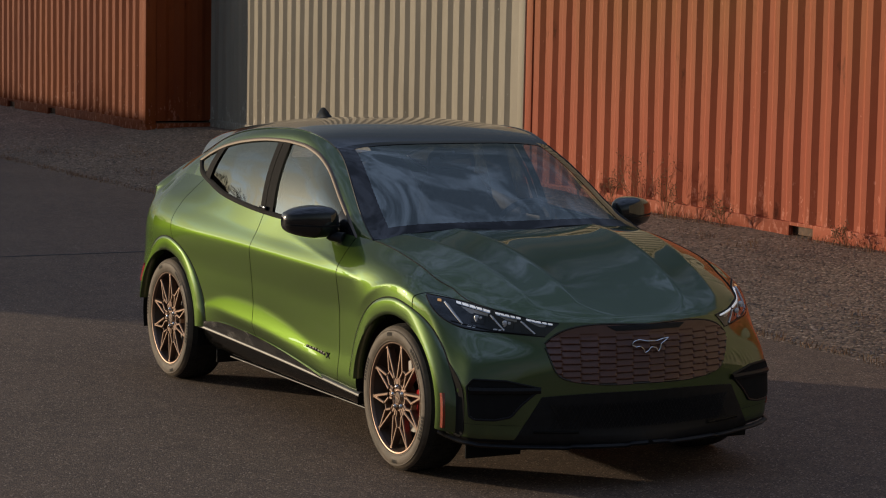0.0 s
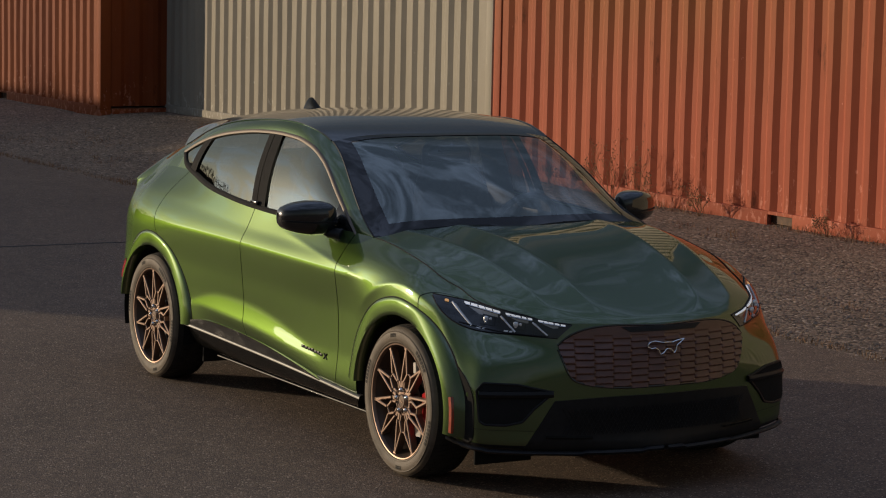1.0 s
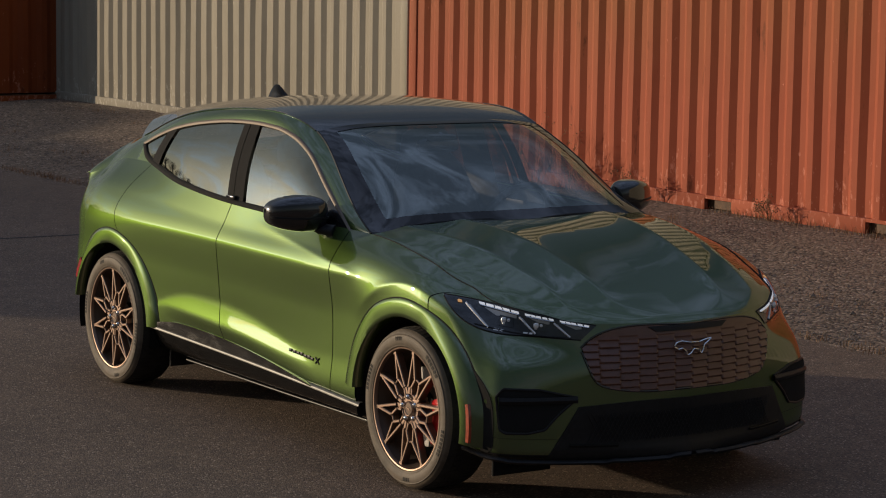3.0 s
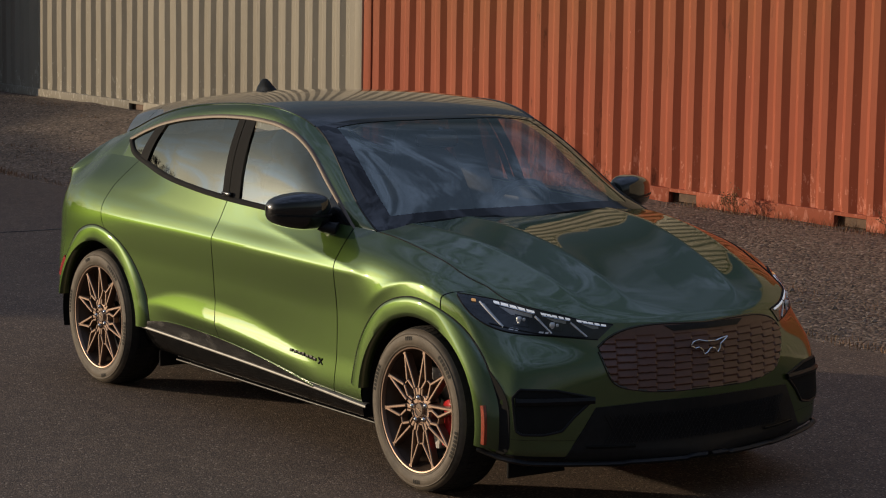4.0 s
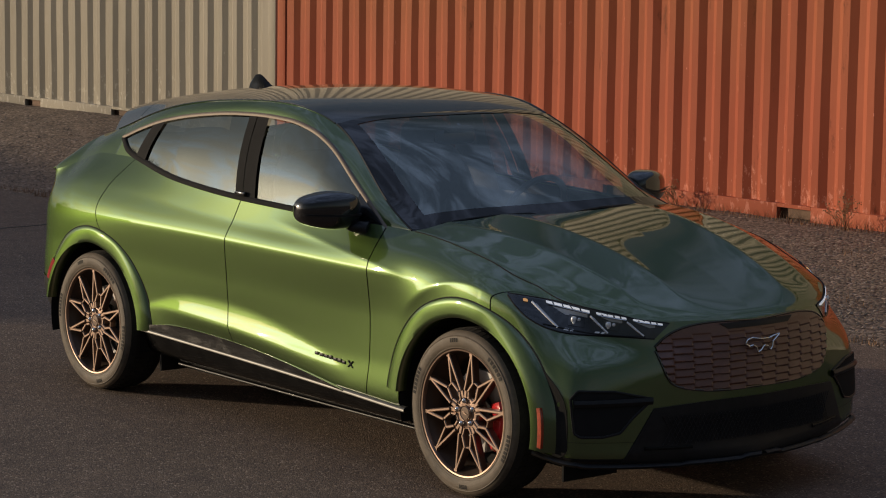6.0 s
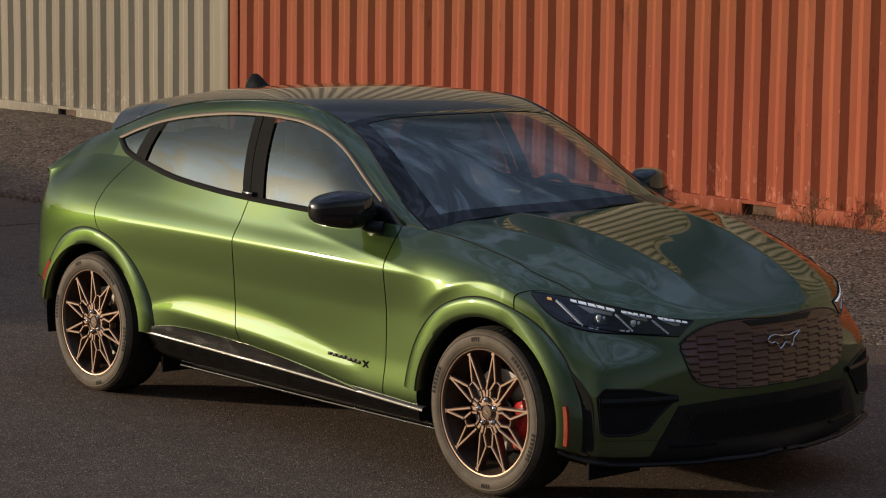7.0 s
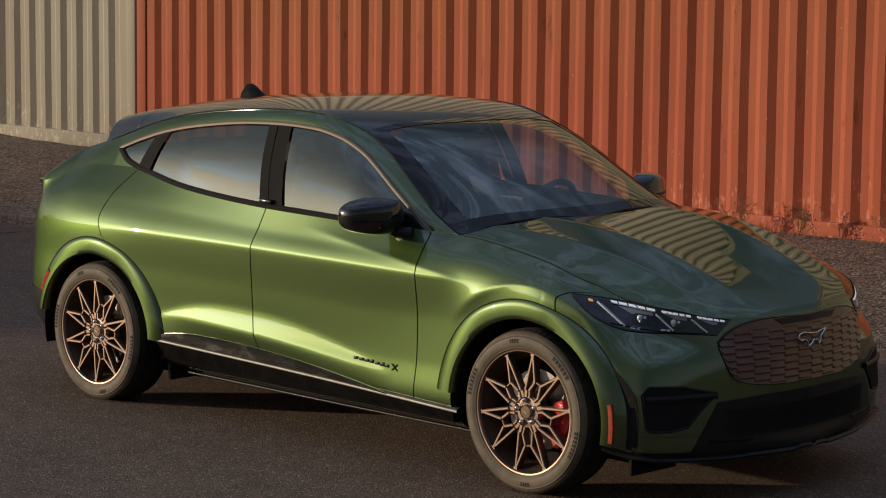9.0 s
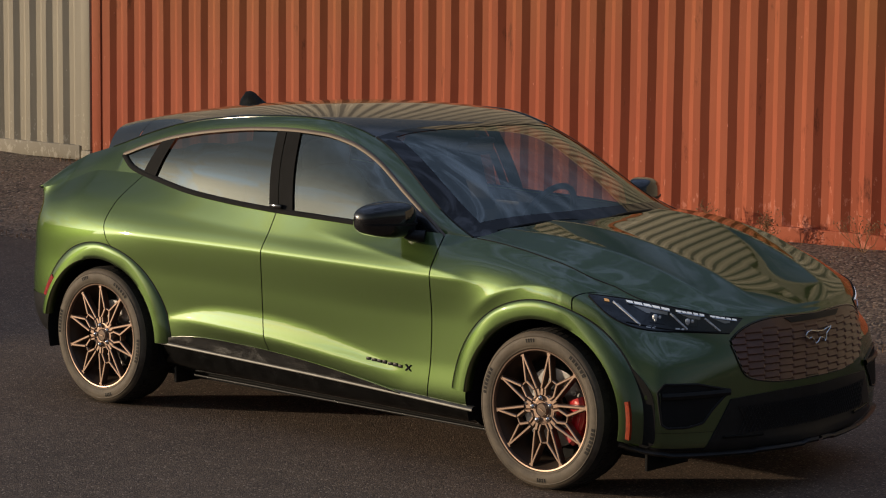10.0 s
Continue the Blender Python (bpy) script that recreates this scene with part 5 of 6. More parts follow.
def build_front(car):
    # grille shield with staggered relief in its lower part
    tops = ((-0.505, 0.70), (-0.465, 0.738), (-0.41, 0.766), (-0.33, 0.783), (0.0, 0.781), (0.33, 0.783), (0.41, 0.766), (0.465, 0.738), (0.505, 0.70))
    lows = ((-0.505, 0.685), (-0.482, 0.61), (-0.448, 0.551), (-0.39, 0.528), (0.0, 0.508), (0.39, 0.528), (0.448, 0.551), (0.482, 0.61), (0.505, 0.685))
    n, m = 300, 90
    a = resample([(2.5, y, z) for y, z in tops], n)
    b = resample([(2.5, y, z) for y, z in lows], n)
    bm = bmesh.new()
    rows = []
    for j in range(m + 1):
        row = []
        for i in range(n):
            p = a[i].lerp(b[i], j / m)
            q = onto(p, (-1, 0, 0), 0.005)
            fade = smooth_step(0.765, 0.70, q.z)
            rh, cw = 0.031, 0.088
            g = q.y / cw
            k = math.floor(g)
            f = (q.z / rh + (0.5 if k % 2 else 0.0)) % 1.0
            side_fade = smooth_step(0.0, 0.08, g - k) * smooth_step(1.0, 0.92, g - k)
            cell = (smooth_step(0.0, 0.22, f) * (1.05 - f)) * (0.7 + 0.3 * side_fade)
            row.append(q + Vector((0.0125 * (cell - 0.2) * fade, 0, 0)))
        rows.append(row)
    vs = grid_mesh(bm, rows)
    grille = part("grille_shield", bm, GRILLE_BRONZE, car, "bronze closed grille with staggered brick-like relief", 60)
    for half in (tops, lows):
        part("grille_rim", laid_strip([(2.5, -y, z) for y, z in half], (-1, 0, 0), 0.006, 0.009, -1, 90), GLOSS_BLACK, grille, "thin black grille rim", 50)
    part("bonnet_slot", laid_patch([(2.4, -0.215, 0.779), (2.4, 0.215, 0.779)], [(2.4, -0.175, 0.757), (2.4, 0.175, 0.757)], (-1, 0, 0), 0.009, -1, 20, 4, 0.02, False), TRIM_BLACK, grille, "black slot above the emblem", 40)
    # plain emblem: a long silver outline with a kinked underside
    shape = ((-0.100, 0.690), (-0.088, 0.707), (-0.060, 0.713), (-0.02, 0.705), (0.03, 0.704), (0.06, 0.711), (0.102, 0.716), (0.076, 0.700), (0.058, 0.690), (0.052, 0.668), (0.040, 0.654), (0.028, 0.672), (0.0, 0.678), (-0.014, 0.660), (-0.032, 0.652), (-0.038, 0.670), (-0.058, 0.684), (-0.078, 0.679), (-0.100, 0.690))
    pts = straight([onto((2.5, y, z), (-1, 0, 0), 0.018) for y, z in shape], 80)[:-1]
    emblem = part("emblem", tube(bmesh.new(), pts, 0.0036, 6, True), CHROME, grille, "plain silver outline emblem", 60)
    # lower intake with a diamond mesh
    part("lower_intake", laid_patch([(2.4, y, z) for y, z in ((-0.53, 0.455), (-0.30, 0.468), (0.0, 0.470), (0.30, 0.468), (0.53, 0.455))], [(2.4, y, z) for y, z in ((-0.66, 0.240), (-0.3, 0.224), (0.0, 0.220), (0.3, 0.224), (0.66, 0.240))], (-1, 0, 0), 0.005, 1, 50, 10, 0.03), TRIM_BLACK, car, "black lower air intake", 60)
    bm = bmesh.new()
    for k in range(-22, 23):
        for s in (-1, 1):
            pts = []
            for i in range(9):
                z = 0.30 + 0.12 * i / 8
                y = k * 0.021 + s * (z - 0.36) * 0.55
                pts.append(onto((2.5, y, z), (-1, 0, 0), 0.009))
            tube(bm, pts, 0.0016, 4)
    part("intake_mesh", bm, TRIM_BLACK, car, "black diamond mesh of the lower intake", 40)
    part("intake_strip", laid_strip([(2.4, -0.57, 0.292), (2.4, -0.42, 0.286), (2.4, -0.36, 0.285)], (-1, 0, 0), 0.012, 0.012, 1, 24), SILL_BLACK, car)
    part("intake_strip", laid_strip([(2.4, 0.57, 0.292), (2.4, 0.42, 0.286), (2.4, 0.36, 0.285)], (-1, 0, 0), 0.012, 0.012, 1, 24), SILL_BLACK, car)
    d = (-0.85, -0.5, 0.0)
    for side in (-1, 1):
        part("corner_intake", laid_patch([(2.09, 0.84, 0.512), (2.112, 0.83, 0.534), (2.19, 0.70, 0.528), (2.247, 0.55, 0.494)], [(2.10, 0.84, 0.37), (2.122, 0.825, 0.352), (2.17, 0.745, 0.350), (2.205, 0.680, 0.362)], d, 0.004, side, 24, 12, 0.03, False), LINER, car, "black corner air intake", 40)
        part("intake_rim", laid_strip([(2.09, 0.85, 0.50), (2.11, 0.83, 0.535), (2.19, 0.70, 0.530), (2.247, 0.55, 0.496)], d, 0.006, 0.010, side, 30, False), TRIM_BLACK, car)
        part("intake_rim", laid_strip([(2.09, 0.85, 0.50), (2.10, 0.84, 0.365), (2.122, 0.825, 0.350), (2.17, 0.745, 0.348), (2.205, 0.680, 0.362), (2.222, 0.63, 0.42), (2.247, 0.55, 0.490)], d, 0.006, 0.010, side, 50, False), TRIM_BLACK, car)
        part("intake_bar", laid_strip([(2.10, 0.84, 0.485), (2.19, 0.70, 0.486), (2.247, 0.545, 0.487)], d, 0.012, 0.028, side, 24, True, 0.012), TRIM_BLACK, car, "black bar across the corner intake", 40)
        part("splitter_wing", laid_strip([(1.93, 0.90, 0.272), (2.03, 0.875, 0.258), (2.135, 0.80, 0.245), (2.245, 0.55, 0.235), (2.315, 0.26, 0.228), (2.335, 0.01, 0.226)], (-0.7, -0.7, 0), 0.022, 0.02, side, 60, True, 0.02), TRIM_BLACK, car, "black splitter edge under the bumper", 50)
        bm = box(bmesh.new(), (1.985, min(side * 0.5, side * 0.80), 0.14), (2.0, max(side * 0.5, side * 0.80), 0.25), 0.004)
        part("air_deflector", bm, LINER, car, "black air deflector ahead of the wheel")
        bm = box(bmesh.new(), (-1.05, min(side * 0.62, side * 0.80), 0.15), (-1.03, max(side * 0.62, side * 0.80), 0.26), 0.006)
        part("air_deflector", bm, TRIM_BLACK, car, "black air deflector ahead of the wheel")


def superellipsoid(bm, centre, size, e=0.6, nu=28, nv=16, warp=None):
    f = lambda c: math.copysign(abs(c) ** e, c)
    rows = []
    for j in range(nv + 1):
        b = -math.pi / 2 + math.pi * j / nv
        row = []
        for i in range(nu):
            a = 2 * math.pi * i / nu
            p = Vector((f(math.cos(b)) * f(math.cos(a)) * size[0], f(math.cos(b)) * f(math.sin(a)) * size[1], f(math.sin(b)) * size[2]))
            row.append(Vector(centre) + (warp(p) if warp else p))
        rows.append(row)
    grid_mesh(bm, rows, close=True)
    bmesh.ops.remove_doubles(bm, verts=bm.verts, dist=1e-5)
    return bm


def build_mirrors(car):
    for side in (-1, 1):
        c = Vector((0.60, side * 0.975, 1.135))

        def warp(p, low=False):
            x = p.x * (0.75 if p.x < 0 else 1.0 - 0.25 * abs(p.y) / 0.14)
            # slopes back towards the tip and sits higher at the inner end
            out = p.y * side
            return Vector((x - 0.30 * out, p.y, p.z * (1.0 - 0.25 * max(0, out) / 0.14)))

        bm = superellipsoid(bmesh.new(), c, (0.095, 0.135, 0.085), 0.62, 36, 22, warp)
        mirror = part("door_mirror", bm, GLOSS_BLACK, car, "gloss black door mirror with a thin chrome line", 60)
        bm = bmesh.new()
        rows = []
        for i in range(25):
            a = -1.25 + 2.5 * i / 24
            f = lambda v: math.copysign(abs(v) ** 0.62, v)
            p = Vector((f(math.cos(a)) * 0.098, f(math.sin(a)) * 0.138, -0.018))
            q = warp(p)
            rows.append([c + q + Vector((-0.01, 0, 0.006)), c + q + Vector((0.002, 0, 0.005)), c + q + Vector((0.002, 0, -0.003)), c + q + Vector((-0.01, 0, -0.004))])
        grid_mesh(bm, rows)
        part("turn_line", bm, TRIM_BLACK, mirror, "thin lamp line round the mirror")
        bm = tube(bmesh.new(), [(0.62, side * 0.90, 1.09), (0.66, side * 0.87, 1.06), (0.72, side * 0.83, 1.055)], [0.04, 0.038, 0.045], 12, False, 0.7)
        part("mirror_arm", bm, TRIM_BLACK, mirror, "black mirror foot", 50)
        bm = box(bmesh.new(), (-0.262, min(side * 0.862, side * 0.884), 1.118), (-0.18, max(side * 0.862, side * 0.884), 1.140), 0.006)
        part("door_pull", bm, GLOSS_BLACK, car, "small black door pull at the belt")
        # plain bars of the door badge
        bm = bmesh.new()
        for k in range(7):
            x = 0.43 + 0.034 * k
            p = onto((x, side * 0.95, 0.462 - 0.015 * k / 7), (0, -side, 0), 0.003)
            box(bm, (p.x - 0.012, p.y - 0.002, p.z - 0.008), (p.x + (0.016 if k % 3 else 0.012), p.y + 0.002, p.z + (0.010 if k in (3, 5) else 0.007)), 0.002)
        badge = part("door_badge", bm, TRIM_BLACK, car, "plain dark bars of the door badge", 30)
        bm = bmesh.new()
        p = onto((0.685, side * 0.95, 0.448), (0, -side, 0), 0.003)
        for s in (-1, 1):
            tube(bm, [(p.x - 0.016, p.y, p.z - 0.014 * s), (p.x + 0.018, p.y, p.z + 0.014 * s)], 0.003, 6)
        part("badge_cross", bm, TRIM_BLACK, badge, "slanted dark cross", 30)
        bm = laid_patch([(-1.0, 0.95, 0.402), (-0.80, 0.95, 0.428), (-0.55, 0.95, 0.434), (-0.1, 0.95, 0.415), (0.3, 0.95, 0.375), (0.64, 0.95, 0.328)], [(-1.0, 0.95, 0.384), (-0.80, 0.95, 0.378), (-0.55, 0.95, 0.368), (-0.1, 0.95, 0.356), (0.3, 0.95, 0.345), (0.64, 0.95, 0.323)], (0, -1, 0), 0.006, side, 60, 6, 0.02)
        for v in bm.verts:
            v.co.y += side * 0.13 * max(0.0, 0.425 - v.co.z)
        part("door_cladding", bm, DUSTY_BLACK, car, "glossy black lower door cladding with dust smears", 60)
        bm = bmesh.new()
        rows = []
        for p in resample([(-1.05, 0.95, 0.380), (-0.5, 0.95, 0.363), (0.1, 0.95, 0.345), (0.66, 0.95, 0.325), (1.1, 0.95, 0.312)], 70):
            q = onto((p.x, side * p.y, p.z), (0, -side, 0), 0.0)
            rows.append([q + Vector((0, side * o, h)) for o, h in ((-0.012, 0.009), (0.004, 0.008), (0.013, 0.002), (0.016, -0.005), (0.016, -0.011), (0.009, -0.015), (-0.012, -0.015))])
        grid_mesh(bm, rows)
        part("sill_edge", bm, SILL_LEDGE, car, "ledge along the black sill, greyed for the sky it reflects", 50)
        bm = tube(bmesh.new(), [(-0.95, side * 0.745, 0.195), (0.2, side * 0.75, 0.188), (1.08, side * 0.75, 0.185)], 0.006, 8)
        part("sill_lip", bm, TRIM_BLACK, car)


def build_details(car):
    # roof antenna fin
    bm = bmesh.new()
    rows = []
    for i in range(15):
        t = i / 14
        x = -1.375 + 0.185 * t
        h = 0.076 * min(1.0, 0.62 + 2.6 * t) * (1 - smooth_step(0.30, 1.05, t)) + 0.003
        z = centre(x)[0] - 0.004
        w = 0.036 * (1 - 0.6 * t**2)
        lean = -0.012 * (1 - t)
        rows.append([Vector((x, -w, z)), Vector((x + lean * 0.4, -w * 0.72, z + h * 0.35)), Vector((x + lean * 0.8, -w * 0.4, z + h * 0.8)), Vector((x + lean, 0, z + h)), Vector((x + lean * 0.8, w * 0.4, z + h * 0.8)), Vector((x + lean * 0.4, w * 0.72, z + h * 0.35)), Vector((x, w, z))])
    vs = grid_mesh(bm, rows)
    bm.faces.new(vs[0])
    part("antenna_fin", bm, SILL_BLACK, car, "black shark fin antenna on the roof", 50)
    # wipers at rest
    for y0, y1 in ((0.62, -0.02), (-0.02, -0.66)):
        pts = []
        for i in range(11):
            u = (y0 + (y1 - y0) * i / 10) / 0.8
            q = 0.995 - 0.035 * math.sin(math.pi * i / 10) - 0.02 * i / 10
            pts.append(screen_point(q, u) + Vector((0.006, 0, 0.008)))
        bm = tube(bmesh.new(), pts, 0.006, 6)
        tube(bm, [screen_point(1.0, y0 / 0.8) + Vector((0.03, 0, 0.004)), pts[3] + Vector((0.004, 0, 0.008)), pts[6]], 0.008, 6)
        part("wiper", bm, TRIM_BLACK, car, "black wiper at rest")
    # roof side gutters
    for side in (-1, 1):
        pts = [Vector((x, side * (edge(x)[0] + 0.001), edge(x)[1] + 0.001)) for x in (-1.75 + 1.97 * i / 50 for i in range(51))]
        part("roof_gutter", tube(bmesh.new(), pts, 0.0045, 6), GLOSS_BLACK, car, "thin black joint beside the roof")
        pts = [screen_point(i / 30, side * 0.998) + Vector((0, 0, 0.001)) for i in range(31)]
        part("screen_seal", tube(bmesh.new(), pts, 0.005, 6), TRIM_BLACK, car, "black windscreen seal")
    pts = [dome(0.232, u / 30) + Vector((0, 0, -0.001)) for u in range(-30, 31)]
    part("header_seal", tube(bmesh.new(), pts, 0.005, 6), TRIM_BLACK, car, "black seal above the windscreen")


def build_interior(car):
    for side in (-1, 1):
        bm = bmesh.new()
        rows = []
        for i in range(7):
            t = i / 6
            z = 1.0 + 0.5 * t
            y = 0.80 - 0.13 * t
            rows.append([(-0.56 - 0.03 * t, side * (y - 0.005), z), (-0.52, side * (y - 0.04), z), (-0.34, side * (y - 0.04), z), (-0.27 - 0.05 * t, side * (y - 0.005), z)])
        grid_mesh(bm, rows)
        part("pillar_trim", bm, DASH, car, "dark inner trim of the centre pillar", 40)
    bm = bmesh.new()
    rows = []
    for i in range(9):
        x = 1.06 - 0.50 * i / 8
        z = 1.035 + 0.012 * math.sin(math.pi * i / 8) - (0.10 if i == 8 else 0)
        rows.append([(x + 0.05 * (1 - (u / 10) ** 2), 0.74 * u / 10, z - 0.04 * (abs(u) / 10) ** 4) for u in range(-10, 11)])
    rows.append([(0.58, 0.74 * u / 10, 0.6) for u in range(-10, 11)])
    grid_mesh(bm, rows)
    part("dashboard", bm, DASH, car, "black dashboard", 50)
    bm = box(bmesh.new(), (0.53, -0.13, 0.80), (0.55, 0.13, 1.06), 0.008)
    part("centre_screen", bm, DASH, car, "tall black touch screen")
    bm = bmesh.new()
    tilt = Matrix.Translation((0.46, 0.37, 1.045)) @ Euler((0, radians(-62), 0)).to_matrix().to_4x4()
    tube(bm, [tilt @ Vector((0.18 * math.cos(a), 0.18 * math.sin(a), 0)) for a in (2 * math.pi * k / 40 for k in range(40))], 0.016, 8, True)
    for a in (0.0, math.pi / 2, -math.pi / 2):
        tube(bm, [tilt @ Vector((0, 0, -0.01)), tilt @ Vector((0.175 * -math.cos(a), 0.175 * math.sin(a), 0))], 0.02, 6)
    part("steering_wheel", bm, DASH, car, "black steering wheel", 50)
    for x, ys in ((-0.10, (0.37, -0.37)), (-1.0, (0.36, -0.36))):
        for y in ys:
            bm = bmesh.new()
            superellipsoid(bm, (x + 0.12, y, 0.62), (0.29, 0.26, 0.10), 0.5)
            superellipsoid(bm, (x - 0.16, y, 0.94), (0.095, 0.255, 0.37), 0.5, warp=lambda p: Vector((p.x - 0.28 * p.z, p.y * (1 - 0.25 * max(0, p.z) / 0.34), p.z)))
            superellipsoid(bm, (x - 0.28, y, 1.325 if x > -0.5 else 1.25), (0.055, 0.145, 0.10), 0.55)
            part("seat", bm, SEAT, car, "dark seat with headrest", 60)
    bm = superellipsoid(bmesh.new(), (0.30, 0.0, 1.40), (0.025, 0.12, 0.036), 0.5)
    tube(bm, [(0.30, 0, 1.41), (0.33, 0, 1.46)], 0.012, 6)
    part("inside_mirror", bm, GLOSS_BLACK, car, "black inside mirror", 60)
    bm = box(bmesh.new(), (0.30, -0.07, 1.425), (0.37, 0.07, 1.455), 0.012)
    part("camera_pod", bm, DASH, car, "dark sensor pod behind the screen")
    bm = box(bmesh.new(), (-1.75, -0.74, 0.30), (1.0, 0.74, 0.33))
    part("cabin_floor", bm, DASH, car, smooth=0)
    bm = bmesh.new()
    for side in (-1, 1):
        grid_mesh(bm, [[(x, side * (0.80 if x < 0.9 else 0.74), z) for z in (0.3, 0.7, 1.05)] for x in (-1.5, -1, 0, 0.7, 1.05)])
    part("door_lining", bm, DASH, car, "black inner door lining")


car = empty("parked_car")
tagged(car, "green metallic electric crossover with bronze wheels parked on asphalt", "car")
build_body(car)
build_wheels(car)
build_lamps(car)
build_front(car)
build_mirrors(car)
build_details(car)
build_interior(car)


# ---- round about ----
def shade_row():
    """Unseen containers added beyond the road's end, to cast the long shadow over the road behind the car."""
    for x, y, turn in ((-42.19, -6.54, 0.0), (-30.53, -8.63, -18.1)):
        shipping_container(x, 12.19, y, 0.0, DARK_BOX, "unseen dark container added to shade the road", turn=turn)


shade_row()


def scatter_stones():
    random.seed(5)
    bm = bmesh.new()
    for _ in range(5200):
        x = random.uniform(-22, 3)
        y = ROAD_EDGE + 0.05 + abs(random.gauss(0, 1)) * 1.5
        if y > 6.95:
            continue
        r = random.uniform(0.006, 0.02) * (1.6 if random.random() < 0.04 else 1)
        z = ground_height(x, y) + 0.012 + r * 0.25
        vs = [bm.verts.new((x + r * random.uniform(0.7, 1.2) * dx, y + r * random.uniform(0.7, 1.2) * dy, z + r * random.uniform(0.5, 0.8) * dz)) for dx, dy, dz in ((1, 0, 0), (0, 1, 0), (-1, 0, 0), (0, -1, 0), (0, 0, 1))]
        for k in range(4):
            bm.faces.new((vs[k], vs[(k + 1) % 4], vs[4]))
    tagged(part("gravel_stones", bm, STONE, smooth=0), "loose stones on the gravel verge", "gravel", kind="stuff")


def blade(bm, x, y, z, h, lean, turn, w=0.004):
    dx, dy = math.cos(turn), math.sin(turn)
    pts = []
    for t in (0.0, 0.4, 0.75, 1.0):
        off = lean * t * t
        ww = w * (1 - t * 0.9)
        cx, cy, cz = x + dx * off, y + dy * off, z + h * (t - 0.25 * lean / max(h, 0.01) * t * t)
        pts.append(((cx - dy * ww, cy + dx * ww, cz), (cx + dy * ww, cy - dx * ww, cz)))
    vs = [(bm.verts.new(a), bm.verts.new(b)) for a, b in pts]
    for (a, b), (c, d) in zip(vs, vs[1:]):
        bm.faces.new((a, b, d, c))


def tuft(bm, cx, cy, count, spread, low, high, width=0.0024):
    for _ in range(count):
        px, py = cx + random.gauss(0, spread), cy + random.gauss(0, spread * 0.6)
        if py > WALL - 0.02:
            continue
        h = random.uniform(low, high)
        blade(bm, px, py, max(0.0, ground_height(px, py)), h, random.uniform(0.2, 0.9) * h, random.uniform(0, 6.3), width)


def dry_grass():
    random.seed(11)
    bm = bmesh.new()
    # fringe along the edge of the road, in clumps
    x = -24.0
    while x < 3.0:
        dense = 0.55 + 1.0 * noise.noise((x * 0.6, 0, 4))
        if dense > 0.05:
            tuft(bm, x + random.gauss(0, 0.05), ROAD_EDGE + 0.07 + 0.08 * noise.noise((x * 1.7, 1, 4)), int(22 * dense) + 2, 0.07, 0.015, 0.05 + 0.06 * random.random() * dense)
        x += 0.075
    # low growth all along the foot of the containers, taller in places
    x = -11.5
    while x < 1.5:
        dense = 0.45 + 1.0 * noise.noise((x * 0.7, 0, 8))
        if dense > 0.0:
            tuft(bm, x, WALL - 0.12, int(16 * dense) + 2, 0.09, 0.03, 0.10 + 0.14 * max(0.0, dense - 0.4))
        x += 0.06
    # thin patches on the gravel, drawn out along the road
    for _ in range(34):
        cx, cy = random.uniform(-20, 3), random.uniform(ROAD_EDGE + 0.4, 6.6)
        for _ in range(random.randint(5, 16)):
            tuft(bm, cx + random.gauss(0, 0.45), cy + random.gauss(0, 0.10), random.randint(4, 12), 0.05, 0.015, 0.075)
    tagged(part("dry_grass", bm, DRY, smooth=0), "dry brown grass along the road edge and containers", "grass", kind="stuff")


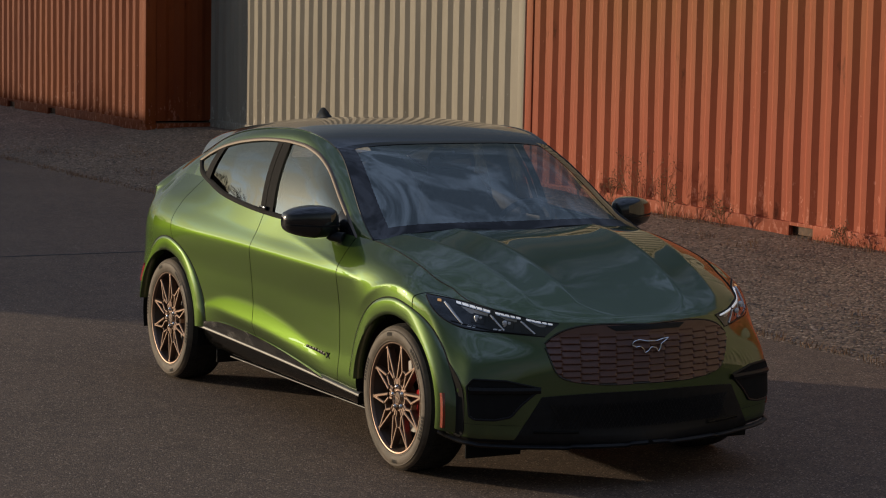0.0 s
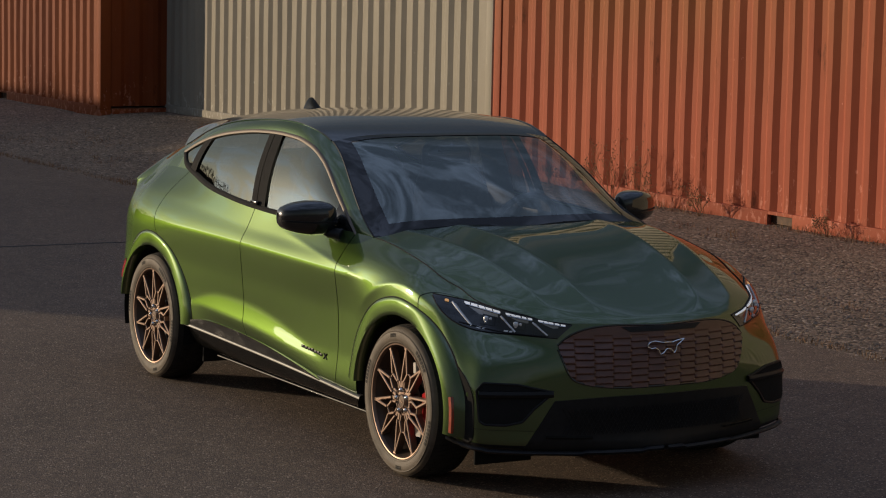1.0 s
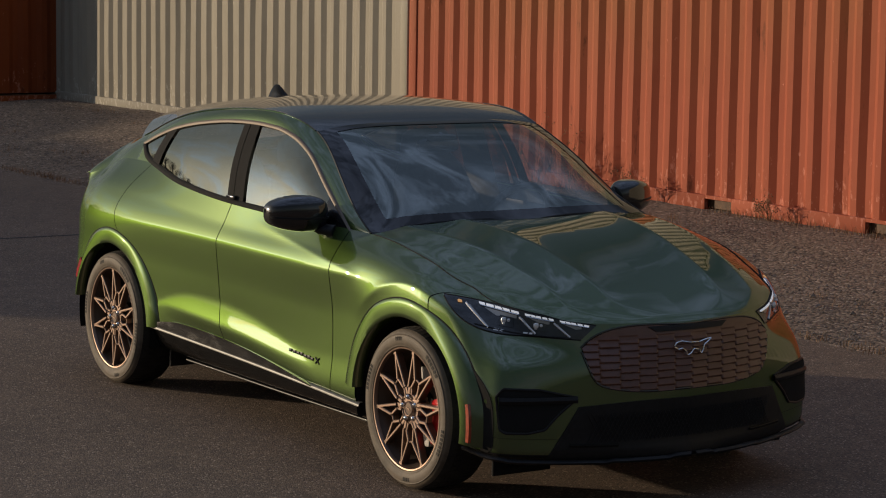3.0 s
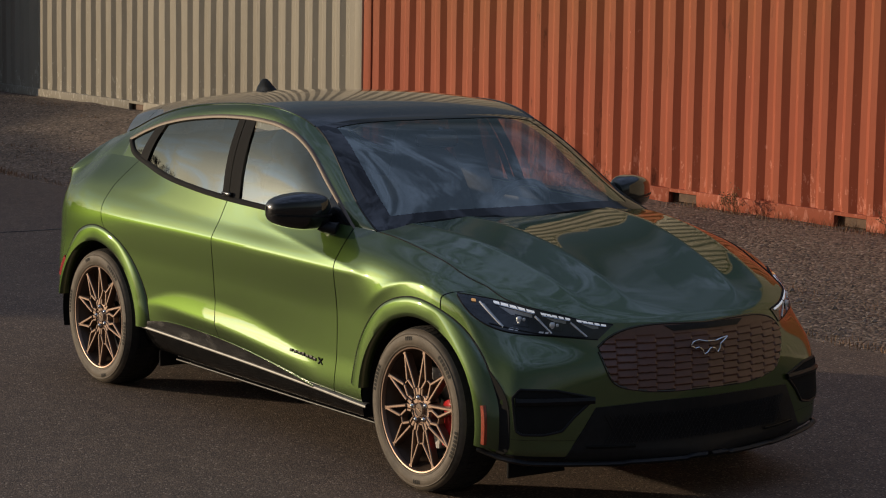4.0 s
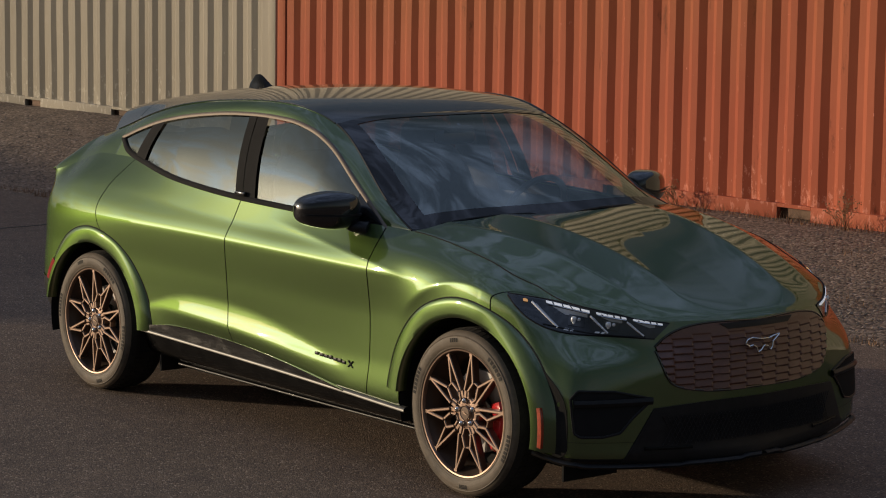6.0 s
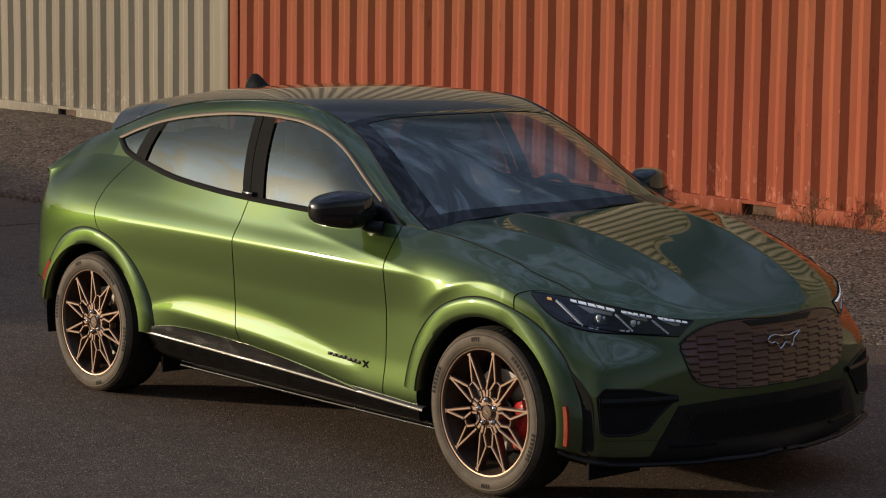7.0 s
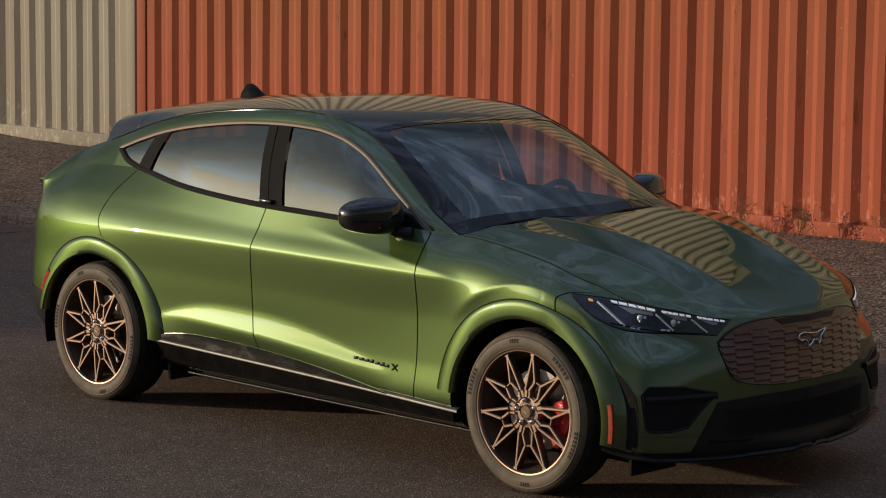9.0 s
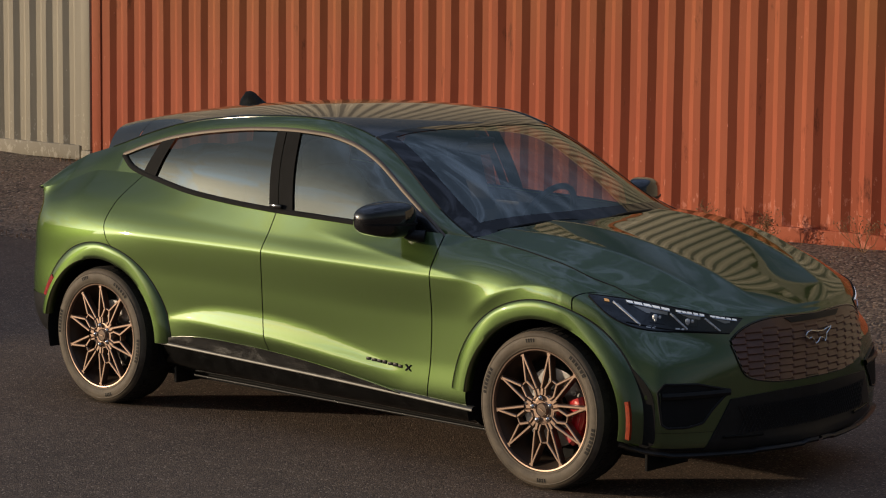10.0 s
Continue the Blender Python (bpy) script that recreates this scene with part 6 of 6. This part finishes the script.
def dry_weed(x, y, high, spread, seed):
    """A dead weed of thin branching stems."""
    random.seed(seed)
    bm, heads = bmesh.new(), bmesh.new()
    z0 = ground_height(x, y)

    def stem(p, d, length, r, depth):
        q = p + d * length
        tube(bm, [p, (p + q) / 2 + Vector((random.gauss(0, 0.01), random.gauss(0, 0.01), 0.0)), q], [r, r * 0.8, r * 0.5], 4)
        if depth == 0:
            for _ in range(3):
                o = q + Vector((random.gauss(0, 0.012), random.gauss(0, 0.012), random.gauss(0, 0.015)))
                bmesh.ops.create_icosphere(heads, subdivisions=1, radius=random.uniform(0.003, 0.007), matrix=Matrix.Translation(o))
            return
        for _ in range(random.randint(2, 4)):
            t = random.uniform(0.35, 1.0)
            nd = (d + Vector((random.gauss(0, 0.5), random.gauss(0, 0.3), random.uniform(-0.1, 0.4)))).normalized()
            stem(p.lerp(q, t), nd, length * random.uniform(0.45, 0.7), r * 0.6, depth - 1)

    for _ in range(6):
        d = Vector((random.gauss(0, spread), random.gauss(0, spread * 0.4) - 0.1, 1)).normalized()
        stem(Vector((x, y, z0)), d, high * random.uniform(0.4, 0.6), 0.0035, 2)
    weed = empty("dry_weed")
    part("stem", bm, DRY, weed, smooth=0)
    tagged(part("seed_head", heads, DRY, weed, smooth=0), kind="stuff")
    return tagged(weed, "dead brown weed growing against the container", "weed", "weeds along the containers")


scatter_stones()
dry_grass()
for x, y, high, spread, seed in ((-8.35, 6.75, 0.75, 0.45, 1), (-7.9, 6.8, 0.55, 0.5, 2), (-8.9, 6.8, 0.45, 0.5, 3), (-2.65, 6.8, 0.35, 0.5, 4), (-6.95, 6.82, 0.35, 0.4, 5), (-3.2, 6.8, 0.3, 0.5, 6), (-5.1, 6.85, 0.28, 0.5, 7), (-1.7, 6.8, 0.4, 0.5, 8), (-9.6, 6.85, 0.35, 0.4, 9)):
    dry_weed(x, y, high, spread, seed)


def bare_tree(x, y, high, seed):
    """A leafless tree with forking limbs and fine twigs."""
    random.seed(seed)
    tree = empty("bare_tree", (x, y, 0))
    trunk, crown_bm = bmesh.new(), bmesh.new()

    def limb(p, d, length, r, depth):
        q = p + d * length
        mid = (p + q) / 2 + Vector((random.gauss(0, 0.04), random.gauss(0, 0.04), 0)) * length
        tube(trunk if depth >= 4 else crown_bm, [p, mid, q], [r, r * 0.85, r * 0.68], 6 if depth > 3 else 3)
        if depth == 0:
            return
        for _ in range(3 if depth > 1 else 4):
            nd = (d + Vector((random.gauss(0, 0.42), random.gauss(0, 0.42), random.uniform(-0.1, 0.35)))).normalized()
            limb(p.lerp(q, random.uniform(0.6, 1.0)), nd, length * random.uniform(0.6, 0.8), r * 0.6, depth - 1)

    limb(Vector((0, 0, -0.1)), Vector((0, 0, 1)), high * 0.3, high * 0.018, 5)
    part("trunk", trunk, BARK, tree, smooth=60)
    part("crown", crown_bm, BARK, tree, "leafless twigs", 0)
    return tagged(tree, "leafless tree beyond the far side of the road", "tree", "bare trees")


random.seed(3)
for k in range(11):
    a = radians(190 + 2.3 * k if k < 7 else 238 + 7 * (k - 7))
    d = 70 + 5 * math.sin(k * 2.1)
    bare_tree(d * math.cos(a), d * math.sin(a), (10.2 if k < 7 else 9.0) + 1.2 * math.sin(k * 1.7), 40 + k)
